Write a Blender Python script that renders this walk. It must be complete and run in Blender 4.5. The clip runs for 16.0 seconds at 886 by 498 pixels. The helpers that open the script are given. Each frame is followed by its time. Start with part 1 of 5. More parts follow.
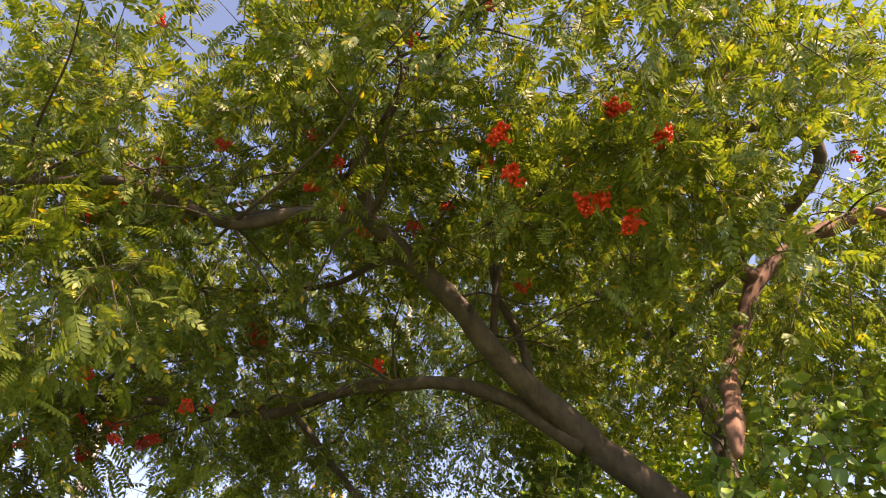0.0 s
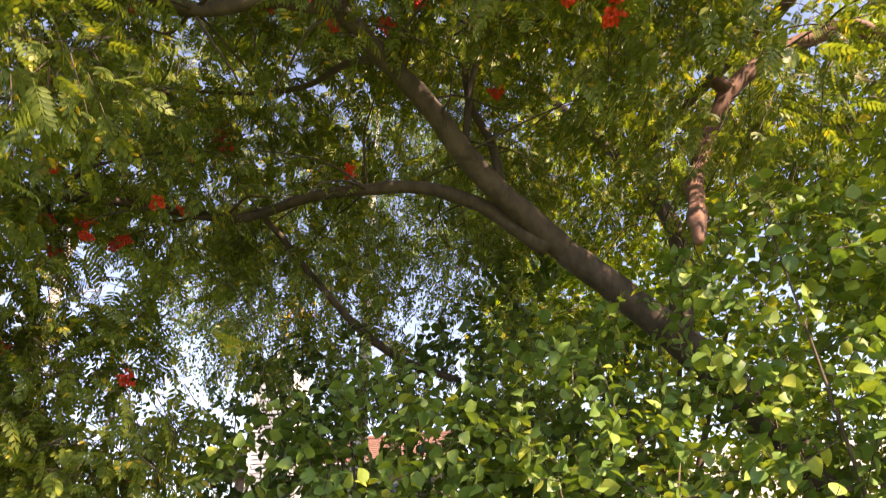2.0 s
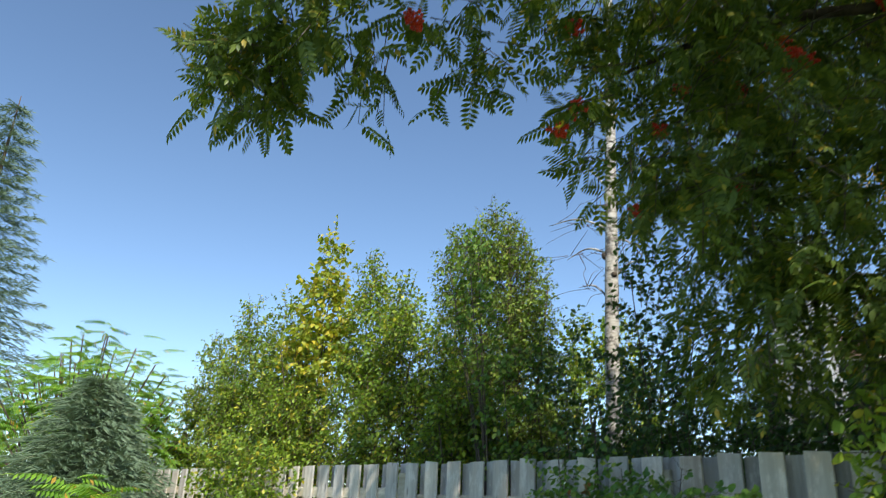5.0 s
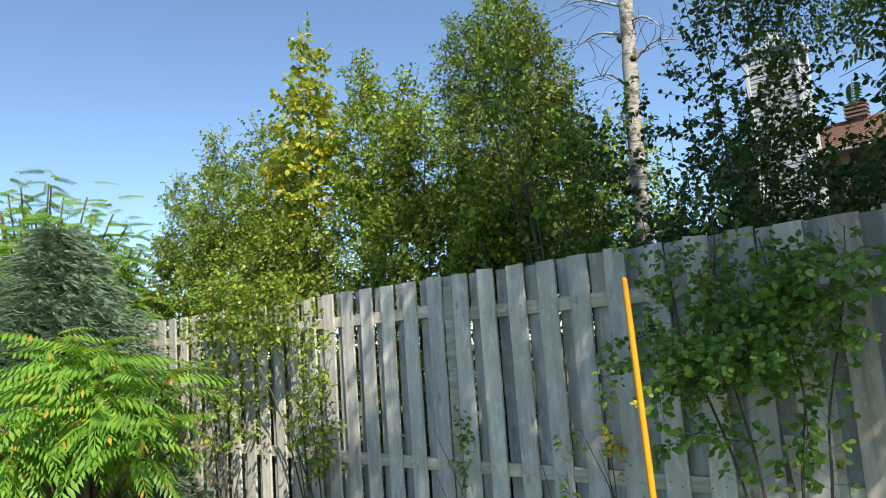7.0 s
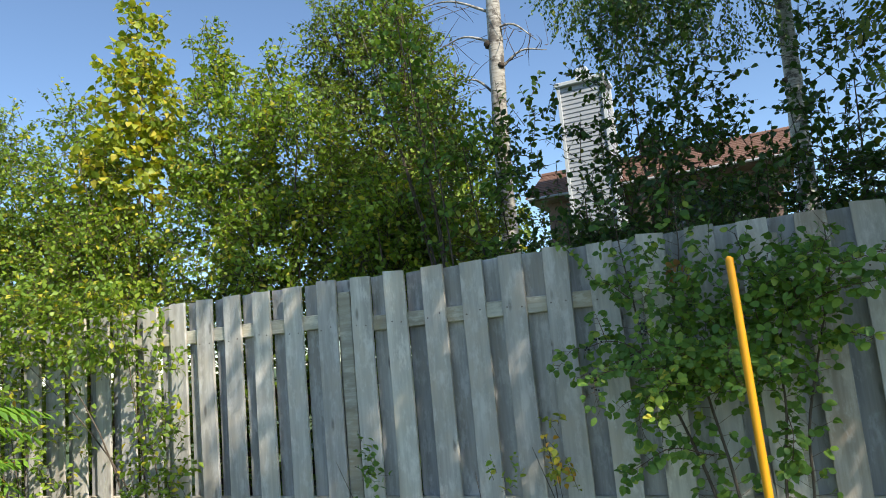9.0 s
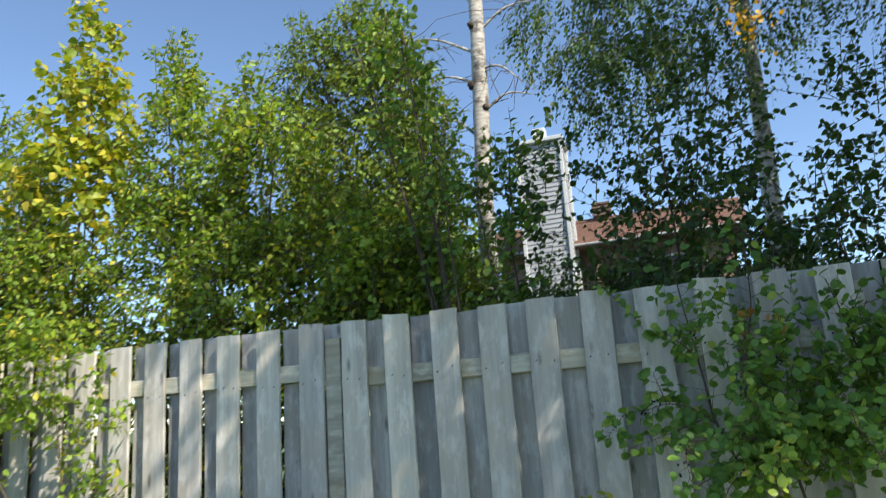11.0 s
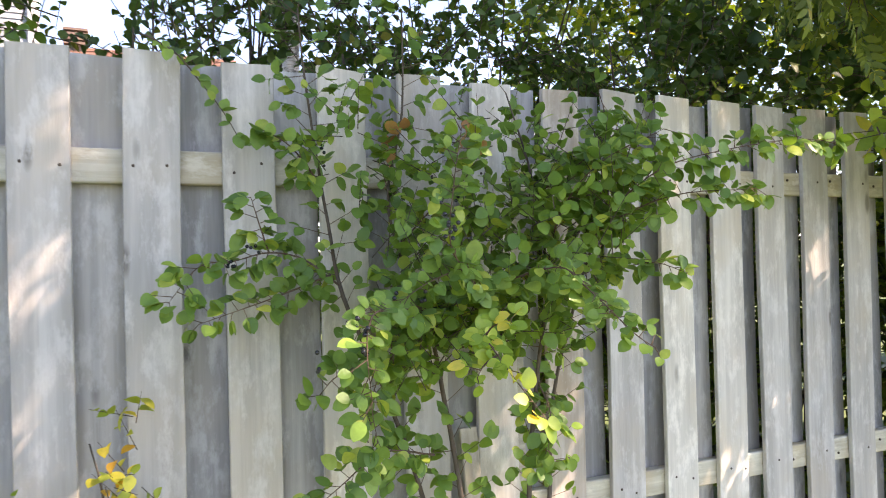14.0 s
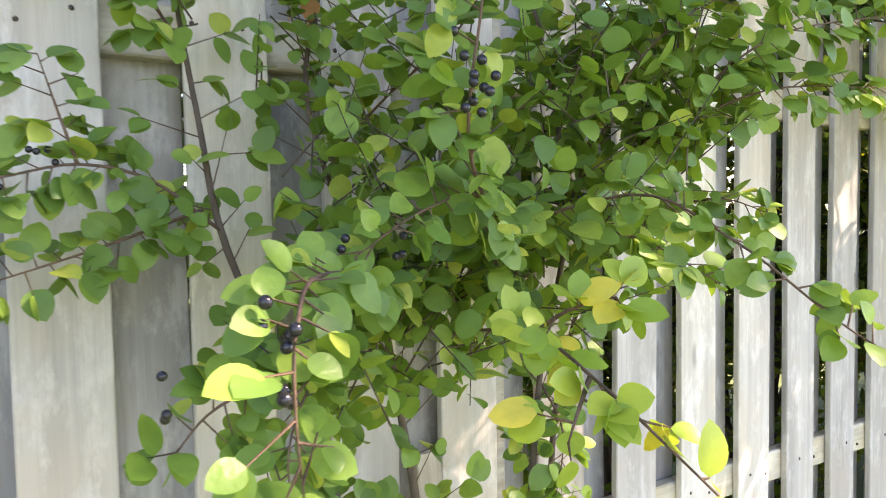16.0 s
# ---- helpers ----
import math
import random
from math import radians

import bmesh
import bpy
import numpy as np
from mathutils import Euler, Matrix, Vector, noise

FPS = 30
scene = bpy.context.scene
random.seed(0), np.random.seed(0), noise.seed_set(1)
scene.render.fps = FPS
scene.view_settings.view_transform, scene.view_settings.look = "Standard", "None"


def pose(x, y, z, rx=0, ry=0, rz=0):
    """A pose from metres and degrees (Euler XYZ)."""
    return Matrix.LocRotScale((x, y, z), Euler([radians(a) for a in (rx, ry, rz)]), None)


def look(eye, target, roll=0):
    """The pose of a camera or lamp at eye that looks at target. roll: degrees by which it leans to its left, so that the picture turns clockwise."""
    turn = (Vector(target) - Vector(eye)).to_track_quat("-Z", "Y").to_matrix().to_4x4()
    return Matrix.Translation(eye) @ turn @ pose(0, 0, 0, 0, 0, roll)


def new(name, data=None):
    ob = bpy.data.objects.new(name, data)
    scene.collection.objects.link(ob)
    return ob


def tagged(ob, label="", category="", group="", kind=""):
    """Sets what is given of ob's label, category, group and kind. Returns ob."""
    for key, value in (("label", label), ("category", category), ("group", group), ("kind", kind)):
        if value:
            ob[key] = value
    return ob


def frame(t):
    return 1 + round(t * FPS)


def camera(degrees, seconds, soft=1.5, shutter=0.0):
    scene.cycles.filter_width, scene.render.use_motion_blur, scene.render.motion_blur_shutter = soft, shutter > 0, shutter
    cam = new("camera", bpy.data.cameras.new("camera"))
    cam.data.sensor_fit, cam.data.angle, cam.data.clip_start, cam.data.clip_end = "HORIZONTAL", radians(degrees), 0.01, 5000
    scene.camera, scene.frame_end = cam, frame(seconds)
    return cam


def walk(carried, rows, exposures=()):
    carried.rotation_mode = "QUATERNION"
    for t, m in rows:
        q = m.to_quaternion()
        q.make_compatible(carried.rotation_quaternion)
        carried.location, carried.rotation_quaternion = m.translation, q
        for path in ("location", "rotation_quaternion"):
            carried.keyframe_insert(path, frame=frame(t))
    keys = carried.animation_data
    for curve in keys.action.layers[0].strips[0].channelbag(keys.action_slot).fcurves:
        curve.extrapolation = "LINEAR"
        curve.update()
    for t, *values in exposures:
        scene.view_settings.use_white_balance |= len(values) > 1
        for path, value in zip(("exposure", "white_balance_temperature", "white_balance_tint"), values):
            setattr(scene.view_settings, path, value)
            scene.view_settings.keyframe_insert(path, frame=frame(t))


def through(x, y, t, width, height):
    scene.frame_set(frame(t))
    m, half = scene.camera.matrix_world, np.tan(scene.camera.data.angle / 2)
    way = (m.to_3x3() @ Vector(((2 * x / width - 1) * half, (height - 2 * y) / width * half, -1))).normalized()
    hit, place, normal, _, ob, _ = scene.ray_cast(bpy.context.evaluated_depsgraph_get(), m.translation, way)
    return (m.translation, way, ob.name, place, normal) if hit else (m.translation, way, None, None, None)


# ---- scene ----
cam = camera(64.4, 16.0, 0.95, 0.25)
EXPOSURES = [(0.0, 1.7, 9200, 31), (3.0, 1.9, 9200, 32), (3.8, 1.65, 8700, 26), (4.5, 0.75, 6900, 9), (5.0, 0.5, 6500, 5), (7.5, 0.55, 6500, 6), (11.0, 0.72, 6600, 7), (12.0, 0.98, 6700, 10), (13.0, 1.5, 7300, 20), (14.0, 2.1, 7900, 28), (16.0, 2.6, 8200, 28)]
PATH = [
    (0, (6.575, -4.153, 2.036), (6.224, -2.655, 3.314), -0.9),
    (0.5, (6.568, -4.147, 2.021), (6.253, -2.59, 3.236), -1.8),
    (1, (6.545, -4.162, 1.985), (6.251, -2.538, 3.114), -2.4),
    (1.5, (6.519, -4.147, 1.929), (6.227, -2.457, 2.958), -2.6),
    (2, (6.488, -4.024, 1.832), (6.177, -2.268, 2.738), -1.8),
    (2.5, (6.365, -3.872, 1.747), (5.951, -2.072, 2.514), 0.1),
    (3, (6.182, -3.873, 1.711), (5.545, -2.094, 2.366), 2.5),
    (3.5, (5.811, -3.963, 1.7), (5.001, -2.263, 2.373), 3.7),
    (4, (5.506, -4.019, 1.691), (4.474, -2.475, 2.433), 4.7),
    (4.5, (5.118, -4.052, 1.667), (3.859, -2.714, 2.458), 4.6),
    (4.7, (4.925, -4.109, 1.657), (3.619, -2.797, 2.415), 3.6),
    (5, (4.695, -4.147, 1.571), (3.337, -2.854, 2.268), 2.3),
    (5.2, (4.53, -4.143, 1.542), (3.156, -2.837, 2.179), 1.2),
    (7.3, (3.219, -3.855, 1.423), (1.947, -2.334, 1.68), -4.7),
    (7.5, (3.113, -3.848, 1.421), (1.879, -2.296, 1.681), -5.0),
    (8, (2.844, -3.83, 1.43), (1.747, -2.183, 1.716), -4.9),
    (8.5, (2.58, -3.755, 1.428), (1.648, -2.01, 1.722), -5.3),
    (8.7, (2.478, -3.749, 1.429), (1.616, -1.968, 1.717), -5.6),
    (10.8, (1.757, -3.432, 1.44), (1.069, -1.591, 1.811), -4.1),
    (11, (1.699, -3.327, 1.45), (1.086, -1.476, 1.896), -4.1),
    (11.5, (1.529, -3.093, 1.449), (1.159, -1.214, 2.024), -5.5),
    (12, (1.399, -2.831, 1.471), (1.35, -0.903, 1.999), -7.0),
    (12.5, (1.283, -2.65, 1.459), (1.309, -0.692, 1.866), -5.1),
    (13, (1.324, -2.394, 1.385), (1.621, -0.427, 1.589), -2.4),
    (13.2, (1.327, -2.325, 1.405), (1.791, -0.36, 1.494), -2.1),
    (13.5, (1.333, -2.219, 1.431), (1.925, -0.308, 1.460), -1.9),
    (14, (1.293, -2.001, 1.391), (2.083, -0.164, 1.412), -1.3),
    (14.5, (1.338, -1.794, 1.361), (2.218, 0.002, 1.371), -1.9),
    (15, (1.392, -1.608, 1.353), (2.312, 0.167, 1.291), -2.4),
    (15.5, (1.410, -1.396, 1.354), (2.406, 0.336, 1.264), -2.0),
    (16, (1.505, -1.233, 1.338), (2.562, 0.461, 1.240), -0.8),
]
walk(cam, [(t, look(eye, target, roll)) for t, eye, target, roll in PATH], EXPOSURES)

# ---- world, sun, exposure ----
SUN_AZ, SUN_EL = 121.0, 44.0     # degrees: azimuth of the sun from +y towards +x, height
world = bpy.data.worlds.new("world")
scene.world = world
world.use_nodes = True
wn = world.node_tree
sky = wn.nodes.new("ShaderNodeTexSky")
sky.sky_type = 'NISHITA'
sky.sun_disc = False
sky.sun_elevation = radians(SUN_EL)
sky.sun_rotation = radians(SUN_AZ)
sky.air_density, sky.dust_density, sky.ozone_density = 0.8, 0.0, 2.2
wn.links.new(sky.outputs[0], wn.nodes["Background"].inputs[0])
wn.nodes["Background"].inputs[1].default_value = 0.15
sun_data = bpy.data.lights.new("sun", 'SUN')
sun_data.energy, sun_data.angle, sun_data.color = 5.0, radians(0.55), (1.0, 0.93, 0.82)
sun = new("sun", sun_data)
to_sun = Vector((math.sin(radians(SUN_AZ)) * math.cos(radians(SUN_EL)), math.cos(radians(SUN_AZ)) * math.cos(radians(SUN_EL)), math.sin(radians(SUN_EL))))
sun.matrix_world = look(to_sun * 30, (0, 0, 0))


# ---- materials ----
class Nodes:
    """A short way to write node trees."""
    def __init__(self, name):
        self.mat = bpy.data.materials.new(name)
        self.mat.use_nodes = True
        self.t = self.mat.node_tree
        self.bsdf = self.t.nodes["Principled BSDF"]
        self.out = self.t.nodes["Material Output"]

    def add(self, kind, **inputs):
        n = self.t.nodes.new("ShaderNode" + kind)
        for k, v in inputs.items():
            self.put(n, k.replace("_", " "), v)
        return n

    def put(self, n, key, v):
        s = n.inputs[key] if not key.isdigit() else n.inputs[int(key)]
        if isinstance(v, bpy.types.NodeSocket):
            self.t.links.new(v, s)
        else:
            s.default_value = v

    def coords(self, scale, which="Object"):
        c = self.add("TexCoord")
        m = self.add("Mapping", Vector=c.outputs[which])
        m.inputs["Scale"].default_value = scale
        return m.outputs[0]

    def noise(self, vec, scale, detail=4.0, rough=0.55):
        return self.add("TexNoise", Vector=vec, Scale=scale, Detail=detail, Roughness=rough).outputs[0]

    def ramp(self, fac, stops):
        r = self.add("ValToRGB", Fac=fac)
        e = r.color_ramp.elements
        while len(e) < len(stops):
            e.new(0.5)
        for el, (p, c) in zip(e, stops):
            el.position, el.color = p, (*c, 1.0) if len(c) == 3 else c
        return r.outputs[0]

    def mix(self, fac, a, b, blend='MIX'):
        n = self.t.nodes.new("ShaderNodeMix")
        n.data_type, n.blend_type = 'RGBA', blend
        for i, v in ((0, fac), (6, a), (7, b)):
            if isinstance(v, bpy.types.NodeSocket):
                self.t.links.new(v, n.inputs[i])
            else:
                n.inputs[i].default_value = v if i == 0 or len(v) == 4 else (*v, 1.0)
        return n.outputs[2]

    def bump(self, height, strength, distance=0.01):
        return self.add("Bump", Height=height, Strength=strength, Distance=distance).outputs[0]

    def done(self, color, rough=0.6, normal=None, **more):
        self.put(self.bsdf, "Base Color", color if isinstance(color, bpy.types.NodeSocket) else (*color, 1.0))
        self.put(self.bsdf, "Roughness", rough)
        if normal is not None:
            self.put(self.bsdf, "Normal", normal)
        for k, v in more.items():
            self.put(self.bsdf, k.replace("_", " "), v)
        return self.mat


def leaf_material(name, low, mid, high, yellow, share=0.05, through=0.45, rough=0.45, gloss=0.45):
    """Thin leaves: a colour of its own for each leaf, some turned, light passing through."""
    low, mid, high, yellow = [tuple(min(0.8, c * 1.4) for c in q) for q in (low, mid, high, yellow)]
    n = Nodes(name)
    g = n.add("NewGeometry")
    rnd = g.outputs["Random Per Island"]
    col = n.ramp(rnd, [(0.0, low), (0.45, mid), (1.0 - share - 0.02, high), (1.0 - share + 0.01, yellow)])
    patch = n.noise(n.coords((1, 1, 1)), 1.3, 2.0)
    col = n.mix(n.ramp(patch, [(0.35, (0, 0, 0)), (0.7, (0.5, 0.5, 0.5))]), col, n.mix(0.5, col, (*mid, 1.0)))
    fine = n.noise(n.coords((1, 1, 1)), 60.0, 3.0)
    col = n.mix(n.ramp(fine, [(0.3, (0.28, 0.28, 0.28)), (0.75, (0, 0, 0))]), col, (low[0] * 0.6, low[1] * 0.6, low[2] * 0.6, 1.0))
    n.done(col, rough, n.bump(fine, 0.25, 0.004))
    n.put(n.bsdf, "Specular IOR Level", gloss)
    tr = n.add("BsdfTranslucent")
    warm = n.mix(1.0, col, (1.22, 1.14, 0.45, 1.0), 'MULTIPLY')
    n.put(tr, "Color", warm)
    mx = n.add("MixShader", Fac=through)
    n.t.links.new(n.bsdf.outputs[0], mx.inputs[1])
    n.t.links.new(tr.outputs[0], mx.inputs[2])
    n.t.links.new(mx.outputs[0], n.out.inputs[0])
    return n.mat


def leaf_objects_material():
    m = leaf_material("buckthorn_single_leaf", (0.07, 0.145, 0.03), (0.12, 0.215, 0.04), (0.195, 0.30, 0.052), (0.32, 0.37, 0.065), 0.06, 0.4, 0.42, 0.4)
    t = m.node_tree
    info = t.nodes.new("ShaderNodeObjectInfo")
    for l in list(t.links):
        if l.from_socket.name == "Random Per Island":
            t.links.new(info.outputs["Random"], l.to_socket)
    return m


def wood_material(name, base, dark, light, warm, along=2):
    """Weathered board: upright grain, stains, knots, each board a little different."""
    n = Nodes(name)
    info = n.add("ObjectInfo")
    rnd = info.outputs["Random"]
    tc = n.add("TexCoord")
    shift = n.add("VectorMath")
    n.t.links.new(tc.outputs["Object"], shift.inputs[0])
    comb = n.add("CombineXYZ")
    mul = n.add("Math")
    mul.operation = 'MULTIPLY'
    n.t.links.new(rnd, mul.inputs[0])
    mul.inputs[1].default_value = 37.0
    n.t.links.new(mul.outputs[0], comb.inputs[0])
    n.t.links.new(mul.outputs[0], comb.inputs[2])
    n.t.links.new(comb.outputs[0], shift.inputs[1])
    v = shift.outputs[0]

    def scaled(s):
        m = n.add("Mapping", Vector=v)
        m.inputs["Scale"].default_value = s
        return m.outputs[0]
    def run(a, b):
        return tuple(b if i == along else a for i in range(3))
    grain = n.noise(scaled(run(60, 1.4)), 1.0, 7.0, 0.7)
    broad = n.noise(scaled(run(14, 1.1)), 1.0, 4.0, 0.6)
    stain = n.noise(scaled((4, 4, 2.5)), 1.0, 4.0, 0.6)
    knot = n.add("TexVoronoi", Vector=scaled((9, 9, 2.6)), Scale=1.0).outputs["Distance"]
    col = n.ramp(broad, [(0.34, dark), (0.5, base), (0.64, light)])
    col = n.mix(n.ramp(grain, [(0.3, (0.55, 0.55, 0.55)), (0.56, (0, 0, 0))]), col, (*dark, 1.0))
    col = n.mix(n.ramp(stain, [(0.47, (0, 0, 0)), (0.64, (0.6, 0.6, 0.6))]), col, (*warm, 1.0))
    col = n.mix(n.ramp(knot, [(0.07, (0.8, 0.8, 0.8)), (0.14, (0, 0, 0))]), col, (dark[0] * 0.45, dark[1] * 0.42, dark[2] * 0.4, 1.0))
    bleach = n.noise(scaled(run(15, 6.0)), 1.0, 6.0, 0.7)
    col = n.mix(n.ramp(bleach, [(0.5, (0, 0, 0)), (0.62, (0.7, 0.7, 0.7))]), col, (min(0.8, light[0] * 1.15), min(0.8, light[1] * 1.15), min(0.8, light[2] * 1.16), 1.0))
    streak = n.noise(scaled(run(24, 0.45)), 1.0, 3.0, 0.5)
    col = n.mix(n.ramp(streak, [(0.34, (0.4, 0.4, 0.4)), (0.47, (0, 0, 0))]), col, (*dark, 1.0))
    var = n.ramp(rnd, [(0.0, (0.78, 0.78, 0.80)), (0.5, (0.98, 0.97, 0.96)), (1.0, (1.1, 1.08, 1.04))])
    col = n.mix(1.0, col, var, 'MULTIPLY')
    return n.done(col, 0.82, n.bump(grain, 0.45, 0.004))


def bark_material(name, low, high, scale=14.0, stretch=0.35):
    n = Nodes(name)
    v = n.coords((1, 1, stretch))
    a = n.noise(v, scale, 6.0, 0.7)
    b = n.noise(n.coords((1, 1, 1)), 2.2, 3.0)
    col = n.ramp(a, [(0.3, low), (0.7, high)])
    col = n.mix(n.ramp(b, [(0.4, (0, 0, 0)), (0.7, (0.5, 0.5, 0.5))]), col, (*low, 1.0))
    return n.done(col, 0.85, n.bump(a, 0.6, 0.01))


M_ROWAN = leaf_material("rowan_leaf", (0.055, 0.088, 0.018), (0.11, 0.155, 0.03), (0.175, 0.215, 0.038), (0.42, 0.30, 0.04), 0.03, 0.5, 0.42, 0.35)
M_SUMAC = leaf_material("sumac_leaf", (0.09, 0.19, 0.025), (0.15, 0.29, 0.035), (0.23, 0.36, 0.04), (0.50, 0.25, 0.05), 0.03, 0.4)
M_SHRUB = leaf_material("shrub_leaf", (0.08, 0.145, 0.02), (0.17, 0.26, 0.03), (0.28, 0.36, 0.04), (0.50, 0.43, 0.05), 0.08, 0.42)
M_YELLOW = leaf_material("yellow_leaf", (0.15, 0.22, 0.03), (0.26, 0.31, 0.04), (0.38, 0.38, 0.045), (0.52, 0.41, 0.05), 0.2, 0.42)
M_DARK = leaf_material("dark_leaf", (0.03, 0.066, 0.02), (0.058, 0.115, 0.03), (0.11, 0.17, 0.04), (0.26, 0.24, 0.05), 0.015, 0.36)
M_CEDAR = leaf_material("fine_leaf", (0.07, 0.12, 0.018), (0.14, 0.215, 0.027), (0.24, 0.31, 0.038), (0.22, 0.2, 0.05), 0.04, 0.32, 0.6)
M_BUSH = leaf_material("buckthorn_leaf", (0.07, 0.145, 0.03), (0.12, 0.215, 0.04), (0.195, 0.30, 0.052), (0.32, 0.37, 0.065), 0.06, 0.4, 0.42, 0.4)
M_BUSHLEAF = leaf_objects_material()
M_LILAC = leaf_material("broad_leaf", (0.055, 0.115, 0.026), (0.10, 0.175, 0.038), (0.175, 0.245, 0.05), (0.3, 0.33, 0.06), 0.05, 0.32, 0.45, 0.4)
M_LIME = leaf_material("lime_leaf", (0.15, 0.25, 0.035), (0.24, 0.34, 0.045), (0.34, 0.40, 0.06), (0.5, 0.42, 0.07), 0.15, 0.4)
M_GOLD = leaf_material("golden_leaf", (0.40, 0.22, 0.02), (0.50, 0.28, 0.02), (0.55, 0.34, 0.03), (0.56, 0.38, 0.04), 0.1, 0.45)
M_AUTUMN = leaf_material("autumn_leaf", (0.16, 0.24, 0.04), (0.34, 0.34, 0.05), (0.46, 0.34, 0.04), (0.5, 0.25, 0.04), 0.25, 0.4)
M_RUST = leaf_material("rust_leaf", (0.20, 0.08, 0.03), (0.30, 0.14, 0.05), (0.38, 0.2, 0.07), (0.4, 0.22, 0.08), 0.1, 0.3)
M_SPRUCE = leaf_material("spruce_needle", (0.075, 0.12, 0.075), (0.125, 0.18, 0.115), (0.18, 0.24, 0.15), (0.15, 0.17, 0.1), 0.03, 0.15, 0.6)
M_BARK = bark_material("rowan_bark", (0.035, 0.025, 0.018), (0.115, 0.084, 0.058))
M_REDBARK = bark_material("peeling_bark", (0.06, 0.026, 0.016), (0.24, 0.12, 0.075), 11.0, 0.2)
M_TWIG = bark_material("twig_bark", (0.06, 0.042, 0.03), (0.15, 0.11, 0.08), 40.0)
M_REDTWIG = bark_material("red_twig_bark", (0.08, 0.046, 0.028), (0.18, 0.105, 0.065), 60.0)
M_BOARD = wood_material("weathered_board", (0.56, 0.52, 0.47), (0.43, 0.395, 0.355), (0.66, 0.62, 0.57), (0.58, 0.49, 0.38))
M_RAIL = wood_material("rail_wood", (0.52, 0.48, 0.39), (0.34, 0.30, 0.235), (0.63, 0.59, 0.49), (0.46, 0.36, 0.22), 0)
# far-side boards: greyer wood, with the shade behind the front boards in its colour
M_INNER = wood_material("shaded_grey_board", (0.375, 0.365, 0.36), (0.25, 0.24, 0.235), (0.47, 0.46, 0.45), (0.39, 0.35, 0.30))
M_BROWN = wood_material("brown_board", (0.44, 0.38, 0.32), (0.29, 0.24, 0.195), (0.54, 0.48, 0.42), (0.40, 0.29, 0.2))


def birch_bark():
    n = Nodes("birch_bark")
    v = n.coords((1, 1, 1))
    a = n.noise(n.coords((1.5, 1.5, 9.0)), 6.0, 4.0, 0.6)
    b = n.noise(v, 5.0, 5.0, 0.7)
    col = n.ramp(a, [(0.3, (0.13, 0.105, 0.09)), (0.45, (0.38, 0.345, 0.30)), (0.75, (0.60, 0.57, 0.52))])
    col = n.mix(n.ramp(b, [(0.52, (0, 0, 0)), (0.6, (0.85, 0.85, 0.85))]), col, (0.07, 0.055, 0.045, 1.0))
    return n.done(col, 0.7, n.bump(b, 0.5, 0.01))


def plain(name, base, other, scale=8.0, rough=0.6, bump=0.15, **more):
    n = Nodes(name)
    a = n.noise(n.coords((1, 1, 1)), scale, 5.0)
    b = n.noise(n.coords((1, 1, 1)), scale * 0.13, 3.0)
    col = n.mix(n.ramp(a, [(0.3, (0, 0, 0)), (0.75, (1, 1, 1))]), (*base, 1.0), (*other, 1.0))
    col = n.mix(n.ramp(b, [(0.4, (0, 0, 0)), (0.75, (0.4, 0.4, 0.4))]), col, (*[c * 0.7 for c in base], 1.0))
    return n.done(col, rough, n.bump(a, bump, 0.005), **more)


M_BIRCH = birch_bark()
M_BERRY = plain("rowan_berry", (0.78, 0.035, 0.015), (0.85, 0.08, 0.02), 30.0, 0.32, 0.05)
M_BLACKBERRY = plain("black_berry", (0.008, 0.008, 0.012), (0.02, 0.018, 0.025), 60.0, 0.25, 0.05)
M_POLE = plain("orange_paint", (0.80, 0.36, 0.012), (0.72, 0.30, 0.01), 12.0, 0.38, 0.05)
M_NAIL = plain("rusty_nail", (0.05, 0.035, 0.03), (0.1, 0.06, 0.04), 200.0, 0.7, 0.1)
M_SIDING = plain("pale_siding", (0.33, 0.335, 0.345), (0.4, 0.4, 0.41), 6.0, 0.6, 0.1)
M_ROOF = plain("red_brown_shingle", (0.16, 0.085, 0.06), (0.25, 0.135, 0.10), 25.0, 0.85, 0.5)
M_GREYROOF = plain("grey_shingle", (0.30, 0.29, 0.28), (0.40, 0.39, 0.37), 25.0, 0.85, 0.5)
M_TRIM = plain("white_trim", (0.58, 0.58, 0.57), (0.5, 0.5, 0.49), 5.0, 0.5, 0.05)
M_DARKTRIM = plain("brown_trim", (0.15, 0.10, 0.075), (0.2, 0.14, 0.1), 9.0, 0.6, 0.1)
M_HOUSEWALL = plain("brown_brick_wall", (0.20, 0.13, 0.10), (0.27, 0.18, 0.14), 18.0, 0.85, 0.3)
M_GLASS = plain("dark_window", (0.02, 0.025, 0.03), (0.03, 0.035, 0.04), 2.0, 0.06, 0.0)
M_GRASS = plain("lawn", (0.05, 0.085, 0.022), (0.10, 0.13, 0.035), 22.0, 0.9, 0.8)


# ---- mesh helpers ----
def link_mesh(name, verts, faces, material, parent=None, label="", smooth=False):
    me = bpy.data.meshes.new(name)
    me.from_pydata(verts, [], faces)
    me.materials.append(material)
    if smooth:
        me.polygons.foreach_set("use_smooth", [True] * len(me.polygons))
    me.update()
    ob = new(name, me)
    if parent is not None:
        ob.parent = parent
    if label:
        ob["label"] = label
    return ob


def part(name, bm, material, parent, label=""):
    me = bpy.data.meshes.new(name)
    bm.to_mesh(me)
    bm.free()
    me.materials.append(material)
    ob = new(name, me)
    ob.parent = parent
    if label:
        ob["label"] = label
    return ob


def shared(name, source, m, parent, material=None):
    """Another object on the mesh of source."""
    ob = new(name, source.data)
    ob.parent = parent
    ob.matrix_basis = m
    return ob


